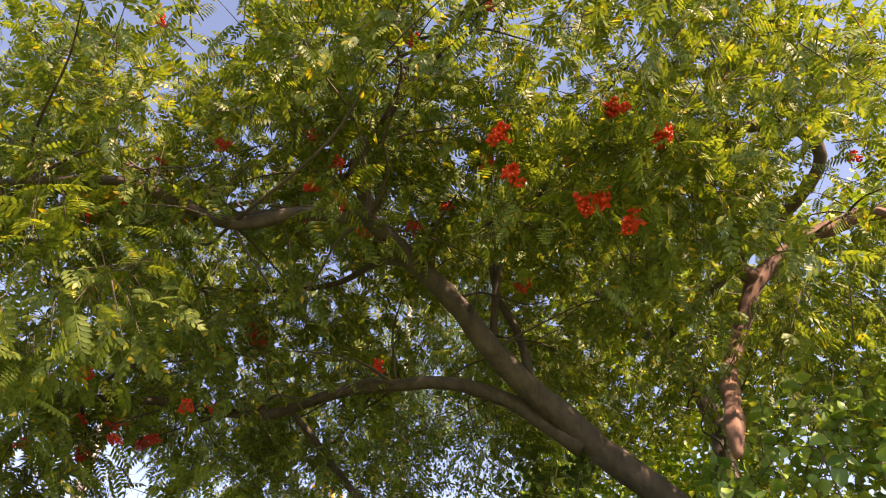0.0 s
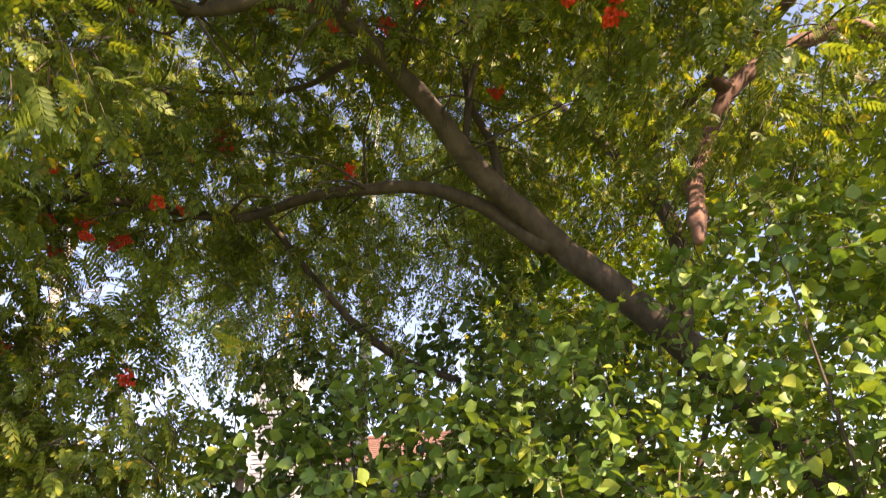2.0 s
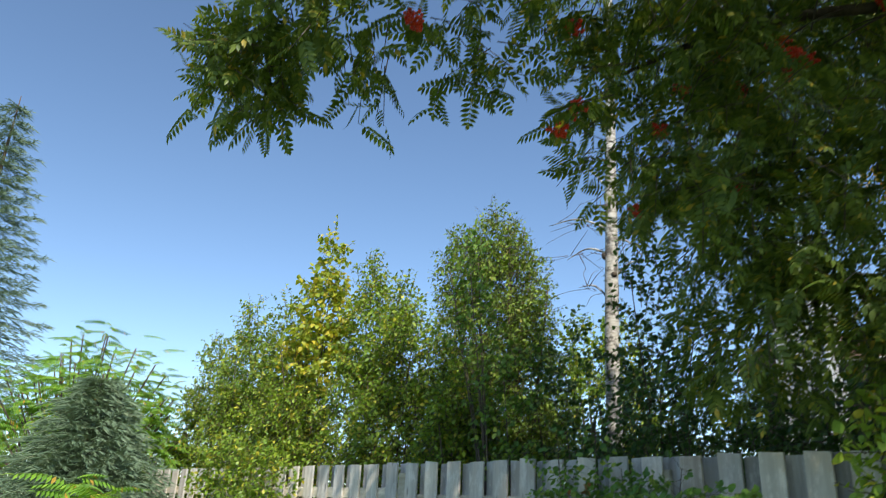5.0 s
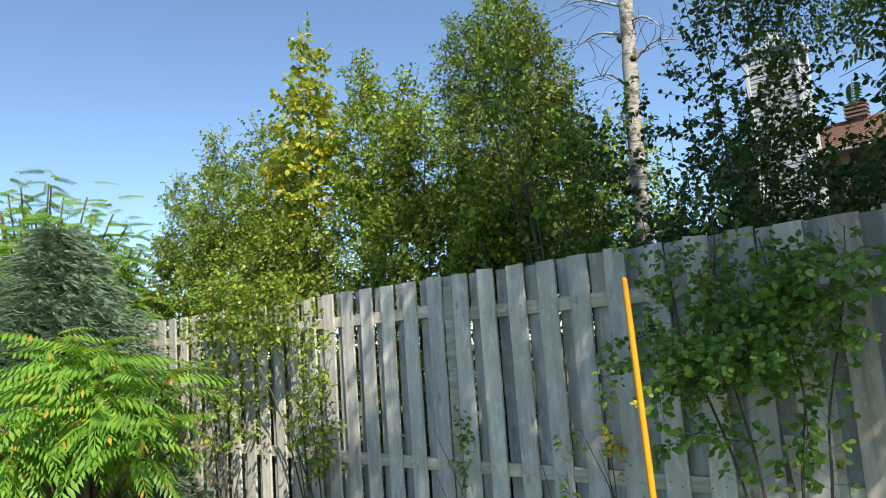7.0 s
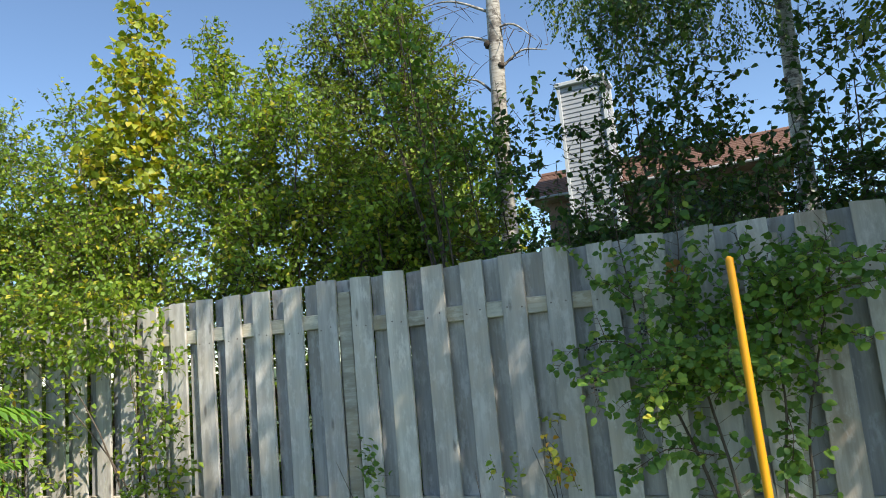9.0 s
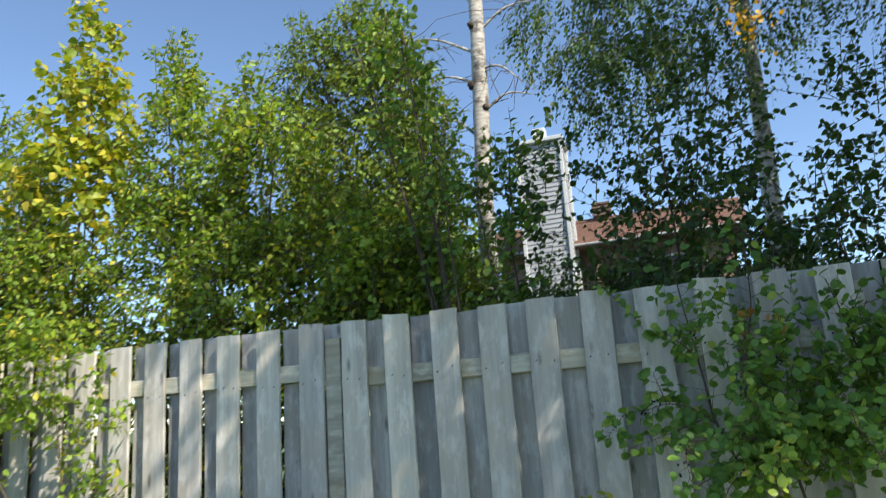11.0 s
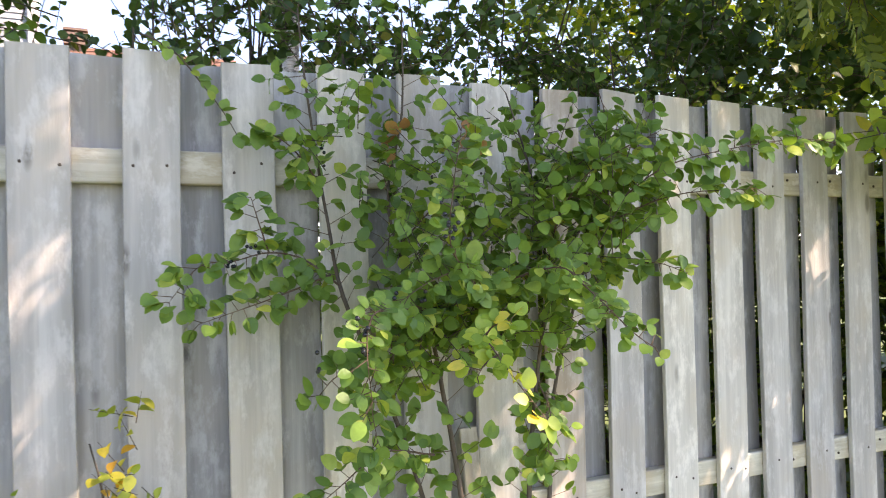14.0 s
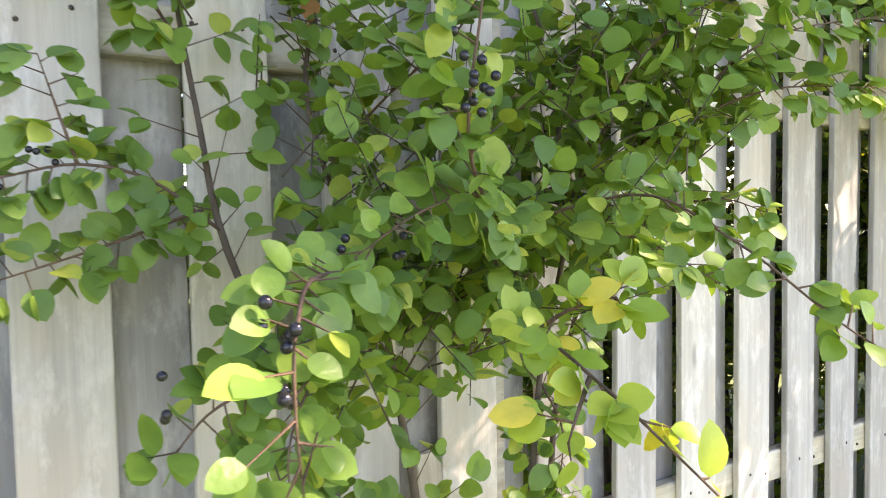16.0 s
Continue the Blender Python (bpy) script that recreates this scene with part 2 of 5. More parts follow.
def thing(name, at, label, category, group="", kind=""):
    ob = new(name)
    ob.location = at
    return tagged(ob, label, category, group, kind)


def box_bm(x0, x1, y0, y1, z0, z1, bevel=0.0, seg=1):
    bm = bmesh.new()
    bmesh.ops.create_cube(bm, size=1.0)
    bmesh.ops.scale(bm, vec=(x1 - x0, y1 - y0, z1 - z0), verts=bm.verts)
    bmesh.ops.translate(bm, vec=((x0 + x1) / 2, (y0 + y1) / 2, (z0 + z1) / 2), verts=bm.verts)
    if bevel:
        bmesh.ops.bevel(bm, geom=bm.edges[:], offset=bevel, segments=seg, affect='EDGES')
    return bm


def smooth_line(points, radii, step=4):
    """A Catmull-Rom line through points, with its radii."""
    p = [np.array(q, float) for q in points]
    p = [2 * p[0] - p[1]] + p + [2 * p[-1] - p[-2]]
    r = [radii[0], *radii, radii[-1]]
    out, rad = [], []
    for i in range(1, len(p) - 2):
        for s in range(step):
            t = s / step
            a, b, c, d = p[i - 1], p[i], p[i + 1], p[i + 2]
            out.append(0.5 * (2 * b + (c - a) * t + (2 * a - 5 * b + 4 * c - d) * t * t + (3 * b - a - 3 * c + d) * t ** 3))
            rad.append(r[i] * (1 - t) + r[i + 1] * t)
    out.append(p[-2])
    rad.append(r[-2])
    return out, rad


def tube(points, radii, sides=8, step=4, rough=0.0, rng=None):
    """Vertices and faces of a tapered round limb through points."""
    line, rad = smooth_line(points, radii, step) if step > 1 else ([np.array(q, float) for q in points], list(radii))
    verts, faces = [], []
    ref = np.array((0.31, 0.52, 0.79))
    for i, (q, r) in enumerate(zip(line, rad)):
        d = line[min(i + 1, len(line) - 1)] - line[max(i - 1, 0)]
        d = d / (np.linalg.norm(d) + 1e-9)
        u = np.cross(d, ref)
        u /= np.linalg.norm(u) + 1e-9
        w = np.cross(d, u)
        for s in range(sides):
            a = 2 * math.pi * s / sides
            k = r * (1 + (rng.uniform(-rough, rough) if rng is not None and rough else 0))
            verts.append(q + (u * math.cos(a) + w * math.sin(a)) * k)
    for i in range(len(line) - 1):
        for s in range(sides):
            a, b = i * sides + s, i * sides + (s + 1) % sides
            faces.append((a, b, b + sides, a + sides))
    faces.append(tuple(range(sides - 1, -1, -1)))
    faces.append(tuple((len(line) - 1) * sides + s for s in range(sides)))
    return [tuple(v) for v in verts], faces


def limb(name, points, radii, material, parent, sides=9, label="", seed=1, rough=0.08):
    v, f = tube(points, radii, sides, 5, rough, np.random.default_rng(seed))
    o = parent.location
    v = [(a - o[0], b - o[1], c - o[2]) for a, b, c in v]
    return link_mesh(name, v, f, material, parent, label, True)


# ---- leaves ----
def blade(length, width, fold=0.16, curl=0.12, pointed=0.5, n=3):
    """One leaf along +x, its midrib in the middle, halves lifted, tip bent down."""
    verts, faces = [], []
    for i in range(n + 1):
        t = i / n
        w = 0 if i in (0, n) else width / 2 * math.sin(math.pi * t ** (0.6 + 0.25 * (1 - pointed))) ** (0.6 + 0.5 * pointed)
        z = -curl * length * t * t
        verts.append((length * t, 0, z))
        if w:
            verts += [(length * t, w, z + fold * w * 2), (length * t, -w, z + fold * w * 2)]
    idx = [0] + [1 + 3 * i for i in range(n - 1)] + [1 + 3 * (n - 1)]
    for side in (1, 2):
        ring = [idx[i] + side for i in range(1, n)]
        a = [idx[0], idx[1], ring[0]]
        faces.append(tuple(a if side == 2 else a[::-1]))
        for i in range(1, n - 1):
            q = [idx[i], idx[i + 1], ring[i], ring[i - 1]]
            faces.append(tuple(q if side == 2 else q[::-1]))
        a = [idx[n - 1], idx[n], ring[-1]]
        faces.append(tuple(a if side == 2 else a[::-1]))
    return np.array(verts), faces


def simple_blade(length, width, fold=0.3):
    v = np.array([(0, 0, 0), (length * 0.45, width / 2, fold * width / 2), (length, 0, -0.1 * length), (length * 0.45, -width / 2, fold * width / 2)])
    return v, [(0, 2, 1), (0, 3, 2)]


def compound(length, pairs, leaflet_l, leaflet_w, droop=0.25, spread=62, hang=14, tip=0.7, rows=2):
    """A feathered leaf along +x: leaflets in pairs along a bent stalk and one at the end."""
    verts, faces = [], []

    def put(v, f, m):
        o = len(verts)
        for q in v:
            verts.append(tuple(m @ Vector(q)))
        faces.extend(tuple(i + o for i in g) for g in f)
    bv, bf = blade(leaflet_l, leaflet_w, 0.1, 0.15, tip, rows)
    for i in range(pairs):
        t = 0.22 + 0.74 * i / (pairs - 1)
        k = 0.72 + 0.28 * math.sin(math.pi * min(1, t * 1.05))
        for s in (1, -1):
            put(bv * k, bf, pose(length * t, 0, -droop * length * t * t, s * 12, hang + 8 * t, s * (spread - 14 * t)))
    put(bv * 0.9, bf, pose(length, 0, -droop * length, 0, 30, 0))
    w = 0.0022 + length * 0.006
    line = [(length * t, 0, -droop * length * t * t) for t in (0, 0.33, 0.66, 1)]
    for (x0, _, z0), (x1, _, z1) in zip(line, line[1:]):
        o = len(verts)
        verts += [(x0, w / 2, z0), (x0, -w / 2, z0), (x1, -w / 2, z1), (x1, w / 2, z1)]
        faces.append((o, o + 1, o + 2, o + 3))
    return np.array(verts), faces


def scatter(name, template, mats, material, parent, label=""):
    """One mesh of many leaves: each of the 4x4 poses in mats sets one template."""
    if isinstance(template, tuple):
        template = [template]
    allv, counts, loops, base = [], [], [], 0
    pick = np.arange(len(mats)) % len(template)
    for ti, (tv, tf) in enumerate(template):
        m = mats[pick == ti]
        if not len(m):
            continue
        h = np.concatenate([tv, np.ones((len(tv), 1))], 1)
        v = np.einsum('nij,kj->nki', m, h)[:, :, :3].reshape(-1, 3)
        flat = np.array([i for f in tf for i in f])
        sizes = np.array([len(f) for f in tf])
        off = base + np.arange(len(m))[:, None] * len(tv)
        loops.append((off + flat[None]).ravel())
        counts.append(np.tile(sizes, len(m)))
        allv.append(v)
        base += len(v)
    v, loops, counts = np.concatenate(allv), np.concatenate(loops), np.concatenate(counts)
    o = np.array(parent.location) if parent is not None else np.zeros(3)
    v = v - o
    me = bpy.data.meshes.new(name)
    me.vertices.add(len(v))
    me.vertices.foreach_set("co", v.astype(np.float32).ravel())
    me.loops.add(len(loops))
    me.loops.foreach_set("vertex_index", loops.astype(np.int32))
    me.polygons.add(len(counts))
    me.polygons.foreach_set("loop_start", np.concatenate([[0], np.cumsum(counts)[:-1]]).astype(np.int32))
    me.update(calc_edges=True)
    me.materials.append(material)
    ob = new(name, me)
    ob.parent = parent
    tagged(ob, label, kind="stuff")
    return ob


def poses(pos, forward, up, size):
    """Stacked 4x4 poses: x along forward, z near up."""
    f = forward / (np.linalg.norm(forward, axis=1, keepdims=True) + 1e-9)
    s = np.cross(up, f)
    s /= np.linalg.norm(s, axis=1, keepdims=True) + 1e-9
    u = np.cross(f, s)
    m = np.zeros((len(pos), 4, 4))
    for i, a in enumerate((f, s, u)):
        m[:, :3, i] = a * size[:, None]
    m[:, :3, 3], m[:, 3, 3] = pos, 1
    return m


def points_in(blobs, n, rng, shell=0.55, avoid_fence=True):
    """Random places in ellipsoids (x, y, z, rx, ry, rz[, weight]), thicker towards the outside, kept off the fence, with the way outward."""
    b = np.array([q if len(q) == 7 else (*q, 1.0) for q in blobs], float)
    w = b[:, 3] * b[:, 4] * b[:, 5] * b[:, 6]
    i = rng.choice(len(b), n, p=w / w.sum())
    d = rng.normal(size=(n, 3))
    d /= np.linalg.norm(d, axis=1, keepdims=True)
    r = rng.uniform(0, 1, n) ** (1 / 3 * (1 - shell) + 0.12 * shell)
    p = b[i, :3] + d * r[:, None] * b[i, 3:6]
    if avoid_fence:
        keep = ~((p[:, 2] < 2.02) & (p[:, 1] > -0.10) & (p[:, 1] < 0.16))
        p, d = p[keep], d[keep]
    keep = p[:, 2] > 0.05
    return p[keep], d[keep]


def foliage(parent, blobs, twigs, per, length, template, size, material, seed, droop=0.0, rise=0.35, shell=0.55, twig_r=0.0035, name="crown", label="", gaps=0.0, spread=1.0, twig_mat=None):
    """Leafy twigs through the blobs: leaves set alternately on thin twigs. Gaps: share of places left open, in patches."""
    rng = np.random.default_rng(seed)
    p, d = points_in(blobs, twigs, rng, shell)
    if gaps:
        val = np.array([noise.noise(Vector(q * 1.9) + Vector((seed * 3.1, 0, 0))) for q in p])
        keep = val > np.quantile(val, gaps)
        p, d = p[keep], d[keep]
    n = len(p)
    way = d + rng.normal(size=(n, 3)) * 0.55
    way[:, 2] += rise - droop
    way /= np.linalg.norm(way, axis=1, keepdims=True)
    L = length * rng.uniform(0.6, 1.3, n)
    t = (np.arange(per)[None] + rng.uniform(0, 0.7, (n, per))) / per
    pos = p[:, None] + way[:, None] * (t - 0.5)[:, :, None] * L[:, None, None]
    pos[:, :, 2] -= droop * (t * t) * L[:, None] * 0.6
    side = np.cross(way, rng.normal(size=(n, 3)))
    side /= np.linalg.norm(side, axis=1, keepdims=True) + 1e-9
    sgn = np.where(np.arange(per) % 2 == 0, 1.0, -1.0)[None, :, None]
    fwd = way[:, None] * 0.55 + side[:, None] * sgn * spread + rng.normal(size=(n, per, 3)) * 0.35
    fwd[:, :, 2] -= 0.12 + droop * 0.8
    up = rng.normal(size=(n, per, 3)) * 0.6 + np.array((0, 0, 1.0))
    s = rng.uniform(0.65, 1.2, n * per) * size
    pos = pos.reshape(-1, 3)
    m = poses(pos, fwd.reshape(-1, 3), up.reshape(-1, 3), s)
    keep = ~((pos[:, 2] < 2.0) & (pos[:, 1] > -0.05) & (pos[:, 1] < 0.11))
    m = m[keep]
    rng.shuffle(m)
    ob = scatter(name, template, m, material, parent, label)
    # twigs: three-sided sticks
    a = p - way * (L * 0.62)[:, None]
    tw = poses(a, way, np.tile((0.3, 0.2, 1.0), (n, 1)), np.ones(n))
    tw[:, :3, 0] *= (L * 1.15)[:, None]
    tw[:, :3, 1] *= twig_r
    tw[:, :3, 2] *= twig_r
    tri = np.array([(0, 1, 0), (0, -0.5, 0.87), (0, -0.5, -0.87), (1, 0.4, 0), (1, -0.2, 0.35), (1, -0.2, -0.35)])
    mid = a + way * (L * 0.55)[:, None]
    ok = ~((mid[:, 2] < 2.0) & (mid[:, 1] > -0.12) & (mid[:, 1] < 0.16))
    scatter("twigwork", (tri, [(0, 1, 4, 3), (1, 2, 5, 4), (2, 0, 3, 5)]), tw[ok], twig_mat or M_TWIG, parent)
    return ob, p


def branching(parent, base, tips, radius, material, seed, name="branch", sag=0.15, sides=6, label=""):
    """Bent branches from one base to each tip."""
    rng = np.random.default_rng(seed)
    b = np.array(base, float)
    for tip in tips:
        q = np.array(tip, float)
        mid1 = b + (q - b) * 0.35 + rng.normal(size=3) * 0.05 * np.linalg.norm(q - b) + np.array((0, 0, sag * np.linalg.norm(q - b)))
        mid2 = b + (q - b) * 0.7 + rng.normal(size=3) * 0.04 * np.linalg.norm(q - b) + np.array((0, 0, sag * 0.6 * np.linalg.norm(q - b)))
        limb(name, [b, mid1, mid2, q], [radius, radius * 0.75, radius * 0.5, radius * 0.2], material, parent, sides, label, int(rng.integers(1e6)))


ROWAN_LEAF = [compound(0.165, 6, 0.056, 0.022, 0.22, 62, 12, 0.25, 3), compound(0.15, 5, 0.054, 0.023, 0.35, 60, 14, 0.25, 3), compound(0.18, 7, 0.054, 0.021, 0.12, 64, 10, 0.25, 3)]
SUMAC_LEAF = [compound(0.46, 10, 0.12, 0.036, 0.45, 70, 34), compound(0.4, 9, 0.115, 0.036, 0.6, 68, 42)]
OVATE = [blade(0.05, 0.038, 0.12, 0.15, 0.2, 4), blade(0.046, 0.034, 0.2, 0.3, 0.2, 4)]
BUSH_LEAF = [blade(0.047, 0.039, 0.07, 0.10, 0.0, 7), blade(0.043, 0.037, 0.12, 0.2, 0.0, 7), blade(0.052, 0.040, 0.04, 0.25, 0.05, 7)]
ROUND = [blade(0.085, 0.07, 0.12, 0.2, 0.4, 4), blade(0.075, 0.065, 0.2, 0.35, 0.4, 4)]
SMALL = [blade(0.05, 0.034, 0.15, 0.2, 0.5, 2)]
TINY = [simple_blade(0.05, 0.028)]

# ---- ground ----
def build_ground():
    n = 60
    xs = np.sinh(np.linspace(-5.2, 5.2, n)) / math.sinh(5.2) * 2500
    verts, faces = [], []
    for j in range(n):
        for i in range(n):
            x, y = xs[i], xs[j]
            near = max(0.0, 1 - math.hypot(x, y) / 40)
            verts.append((x, y, 0.03 * near * noise.noise(Vector((x * 0.4, y * 0.4, 0)))))
    for j in range(n - 1):
        for i in range(n - 1):
            a = j * n + i
            faces.append((a, a + 1, a + n + 1, a + n))
    g = link_mesh("ground", verts, faces, M_GRASS, None, "", True)
    tagged(g, "short green lawn running along the wooden fence", "ground", kind="structure")


build_ground()

# ---- fence ----
PITCH, BW, TOP = 0.25, 0.14, 1.95


def board_mesh(seed, length, width=BW, thick=0.02):
    """A sawn board standing on z = 0, a little cupped and worn at the top."""
    rng = random.Random(seed)
    bm = bmesh.new()
    rows, w = 7, width / 2
    lean = rng.uniform(-0.004, 0.004)
    prev = None
    for i in range(rows):
        z = length * i / (rows - 1)
        dx = lean * math.sin(i * 1.1 + seed) + rng.uniform(-0.0012, 0.0012)
        drop = rng.uniform(0, 0.008) if i == rows - 1 else 0
        tilt = rng.uniform(-0.006, 0.006) if i == rows - 1 else 0
        c = 0.0025
        ring = [bm.verts.new((x + dx, y, z - drop + tilt * x / w)) for x, y in
                ((-w + c, 0), (w - c, 0), (w, c), (w, thick - c), (w - c, thick), (-w + c, thick), (-w, thick - c), (-w, c))]
        if prev:
            for k in range(8):
                bm.faces.new((prev[k], prev[(k + 1) % 8], ring[(k + 1) % 8], ring[k]))
        else:
            bm.faces.new(ring[::-1])
        prev = ring
    bm.faces.new(prev)
    bm.normal_update()
    return bm


def build_fence():
    f = thing("fence", (0, 0, 0), "weathered grey wooden fence of boards on both sides of its rails", "fence", kind="structure")
    rng = random.Random(5)
    fronts = [part("board", board_mesh(s, TOP - 0.06), M_BOARD, f) for s in range(6)]
    # far-side boards take the wood tone that has the shade coloured in
    inners = [part("board", board_mesh(s, TOP - 0.06, 0.152), M_INNER, f, "greyer far-side board, darkened in its colour for shade") for s in range(20, 25)]
    brown = part("board", board_mesh(41, TOP - 0.06), M_BROWN, f, "brown newer-looking board")
    first, last = -34, 44
    used = set()
    irregular = {7: 0.012, 8: 0.016, 11: 0.005, 12: -0.012, 13: -0.022, 14: -0.04, 15: -0.052, 16: -0.06}
    for k in range(first, last):
        x = PITCH * k + BW / 2 + irregular.get(k, rng.uniform(-0.008, 0.008)) + (-0.06 if k > 16 else 0)
        m = pose(x, -0.02, 0.055 + rng.uniform(-0.006, 0.006), 0, rng.uniform(-0.25, 0.25), rng.uniform(-0.6, 0.6))
        src = brown if k == 10 else rng.choice(fronts)
        if src not in used:
            src.matrix_basis = m
            used.add(src)
        else:
            shared("board", src, m, f)
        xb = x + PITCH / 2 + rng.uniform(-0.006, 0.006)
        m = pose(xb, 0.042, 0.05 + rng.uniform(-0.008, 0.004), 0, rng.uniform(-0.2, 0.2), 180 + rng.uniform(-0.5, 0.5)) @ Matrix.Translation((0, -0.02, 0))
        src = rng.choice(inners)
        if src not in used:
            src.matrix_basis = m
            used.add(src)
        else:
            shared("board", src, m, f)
    x0, x1 = PITCH * first, PITCH * last
    splice = -0.055
    posts = [splice + 2.44 * i for i in range(-4, 5)]
    for i, px in enumerate(posts):
        part("post", box_bm(px - 0.045, px + 0.045, 0.0, 0.04, 0.0, 1.86, 0.004), M_RAIL, f)
    ends = [x0] + posts + [x1]
    for a, b in zip(ends, ends[1:]):
        up = 0.048 if b <= splice + 0.01 else 0.0
        for z0, z1 in ((1.60 + up, 1.69 + up), (0.53, 0.62)):
            bm = box_bm(a + 0.047, b - 0.047, 0.001, 0.039, z0, z1, 0.004)
            part("rail", bm, M_RAIL, f)
    part("rail", box_bm(-0.16, -0.01, 0.002, 0.038, 1.595, 1.645, 0.003), M_RAIL, f)
    bm = board_mesh(61, 0.82, 0.055, 0.016)
    ob = part("split_board", bm, M_BROWN, f, "narrow split board leaning in the gap")
    ob.matrix_basis = pose(2.27, -0.045, 0.05, 0, -4.5, 0)
    # nail heads, two to a board on each rail
    mats = []
    r = random.Random(9)
    for k in range(first, last):
        x = PITCH * k + BW / 2
        for z in (1.645, 0.575):
            for dx in (-0.038, 0.036):
                mats.append(pose(x + dx + r.uniform(-0.008, 0.008), -0.0205, z + r.uniform(-0.015, 0.015), 0, r.uniform(-40, 40), 0))
    disc = [(math.cos(a) * 0.0042, -0.0006, math.sin(a) * 0.0046) for a in np.linspace(0, 2 * math.pi, 7)[:-1]]
    rim = [(x * 1.15, 0.004, z * 1.15) for x, y, z in disc]
    scatter("nailing", (np.array(disc + rim), [tuple(range(6))] + [(i, i + 6, (i + 1) % 6 + 6, (i + 1) % 6) for i in range(6)]), np.array([np.array(m) for m in mats]), M_NAIL, f)
    return f


# ---- rowan ----
def berry_cluster_mesh(seed):
    """A flat-topped bunch of round berries on short stalks."""
    rng = random.Random(seed)
    bm = bmesh.new()
    done = []
    tries = 0
    while len(done) < 58 and tries < 20000:
        tries += 1
        q = Vector((rng.uniform(-1, 1), rng.uniform(-1, 1), rng.uniform(-1, 1)))
        if q.length > 1:
            continue
        q = Vector((q.x * 0.058, q.y * 0.053, q.z * 0.042)) if done else Vector((0, 0, 0))
        gap = min([(q - w).length for w in done], default=0.013)
        if 0.0115 < gap < 0.0155:
            done.append(q)
    for q in done:
        m = Matrix.Translation(q) @ Euler((rng.random() * 6, rng.random() * 6, 0)).to_matrix().to_4x4()
        bmesh.ops.create_icosphere(bm, subdivisions=1, radius=rng.uniform(0.0075, 0.0092), matrix=m)
    for face in bm.faces:
        face.smooth = True
    return bm


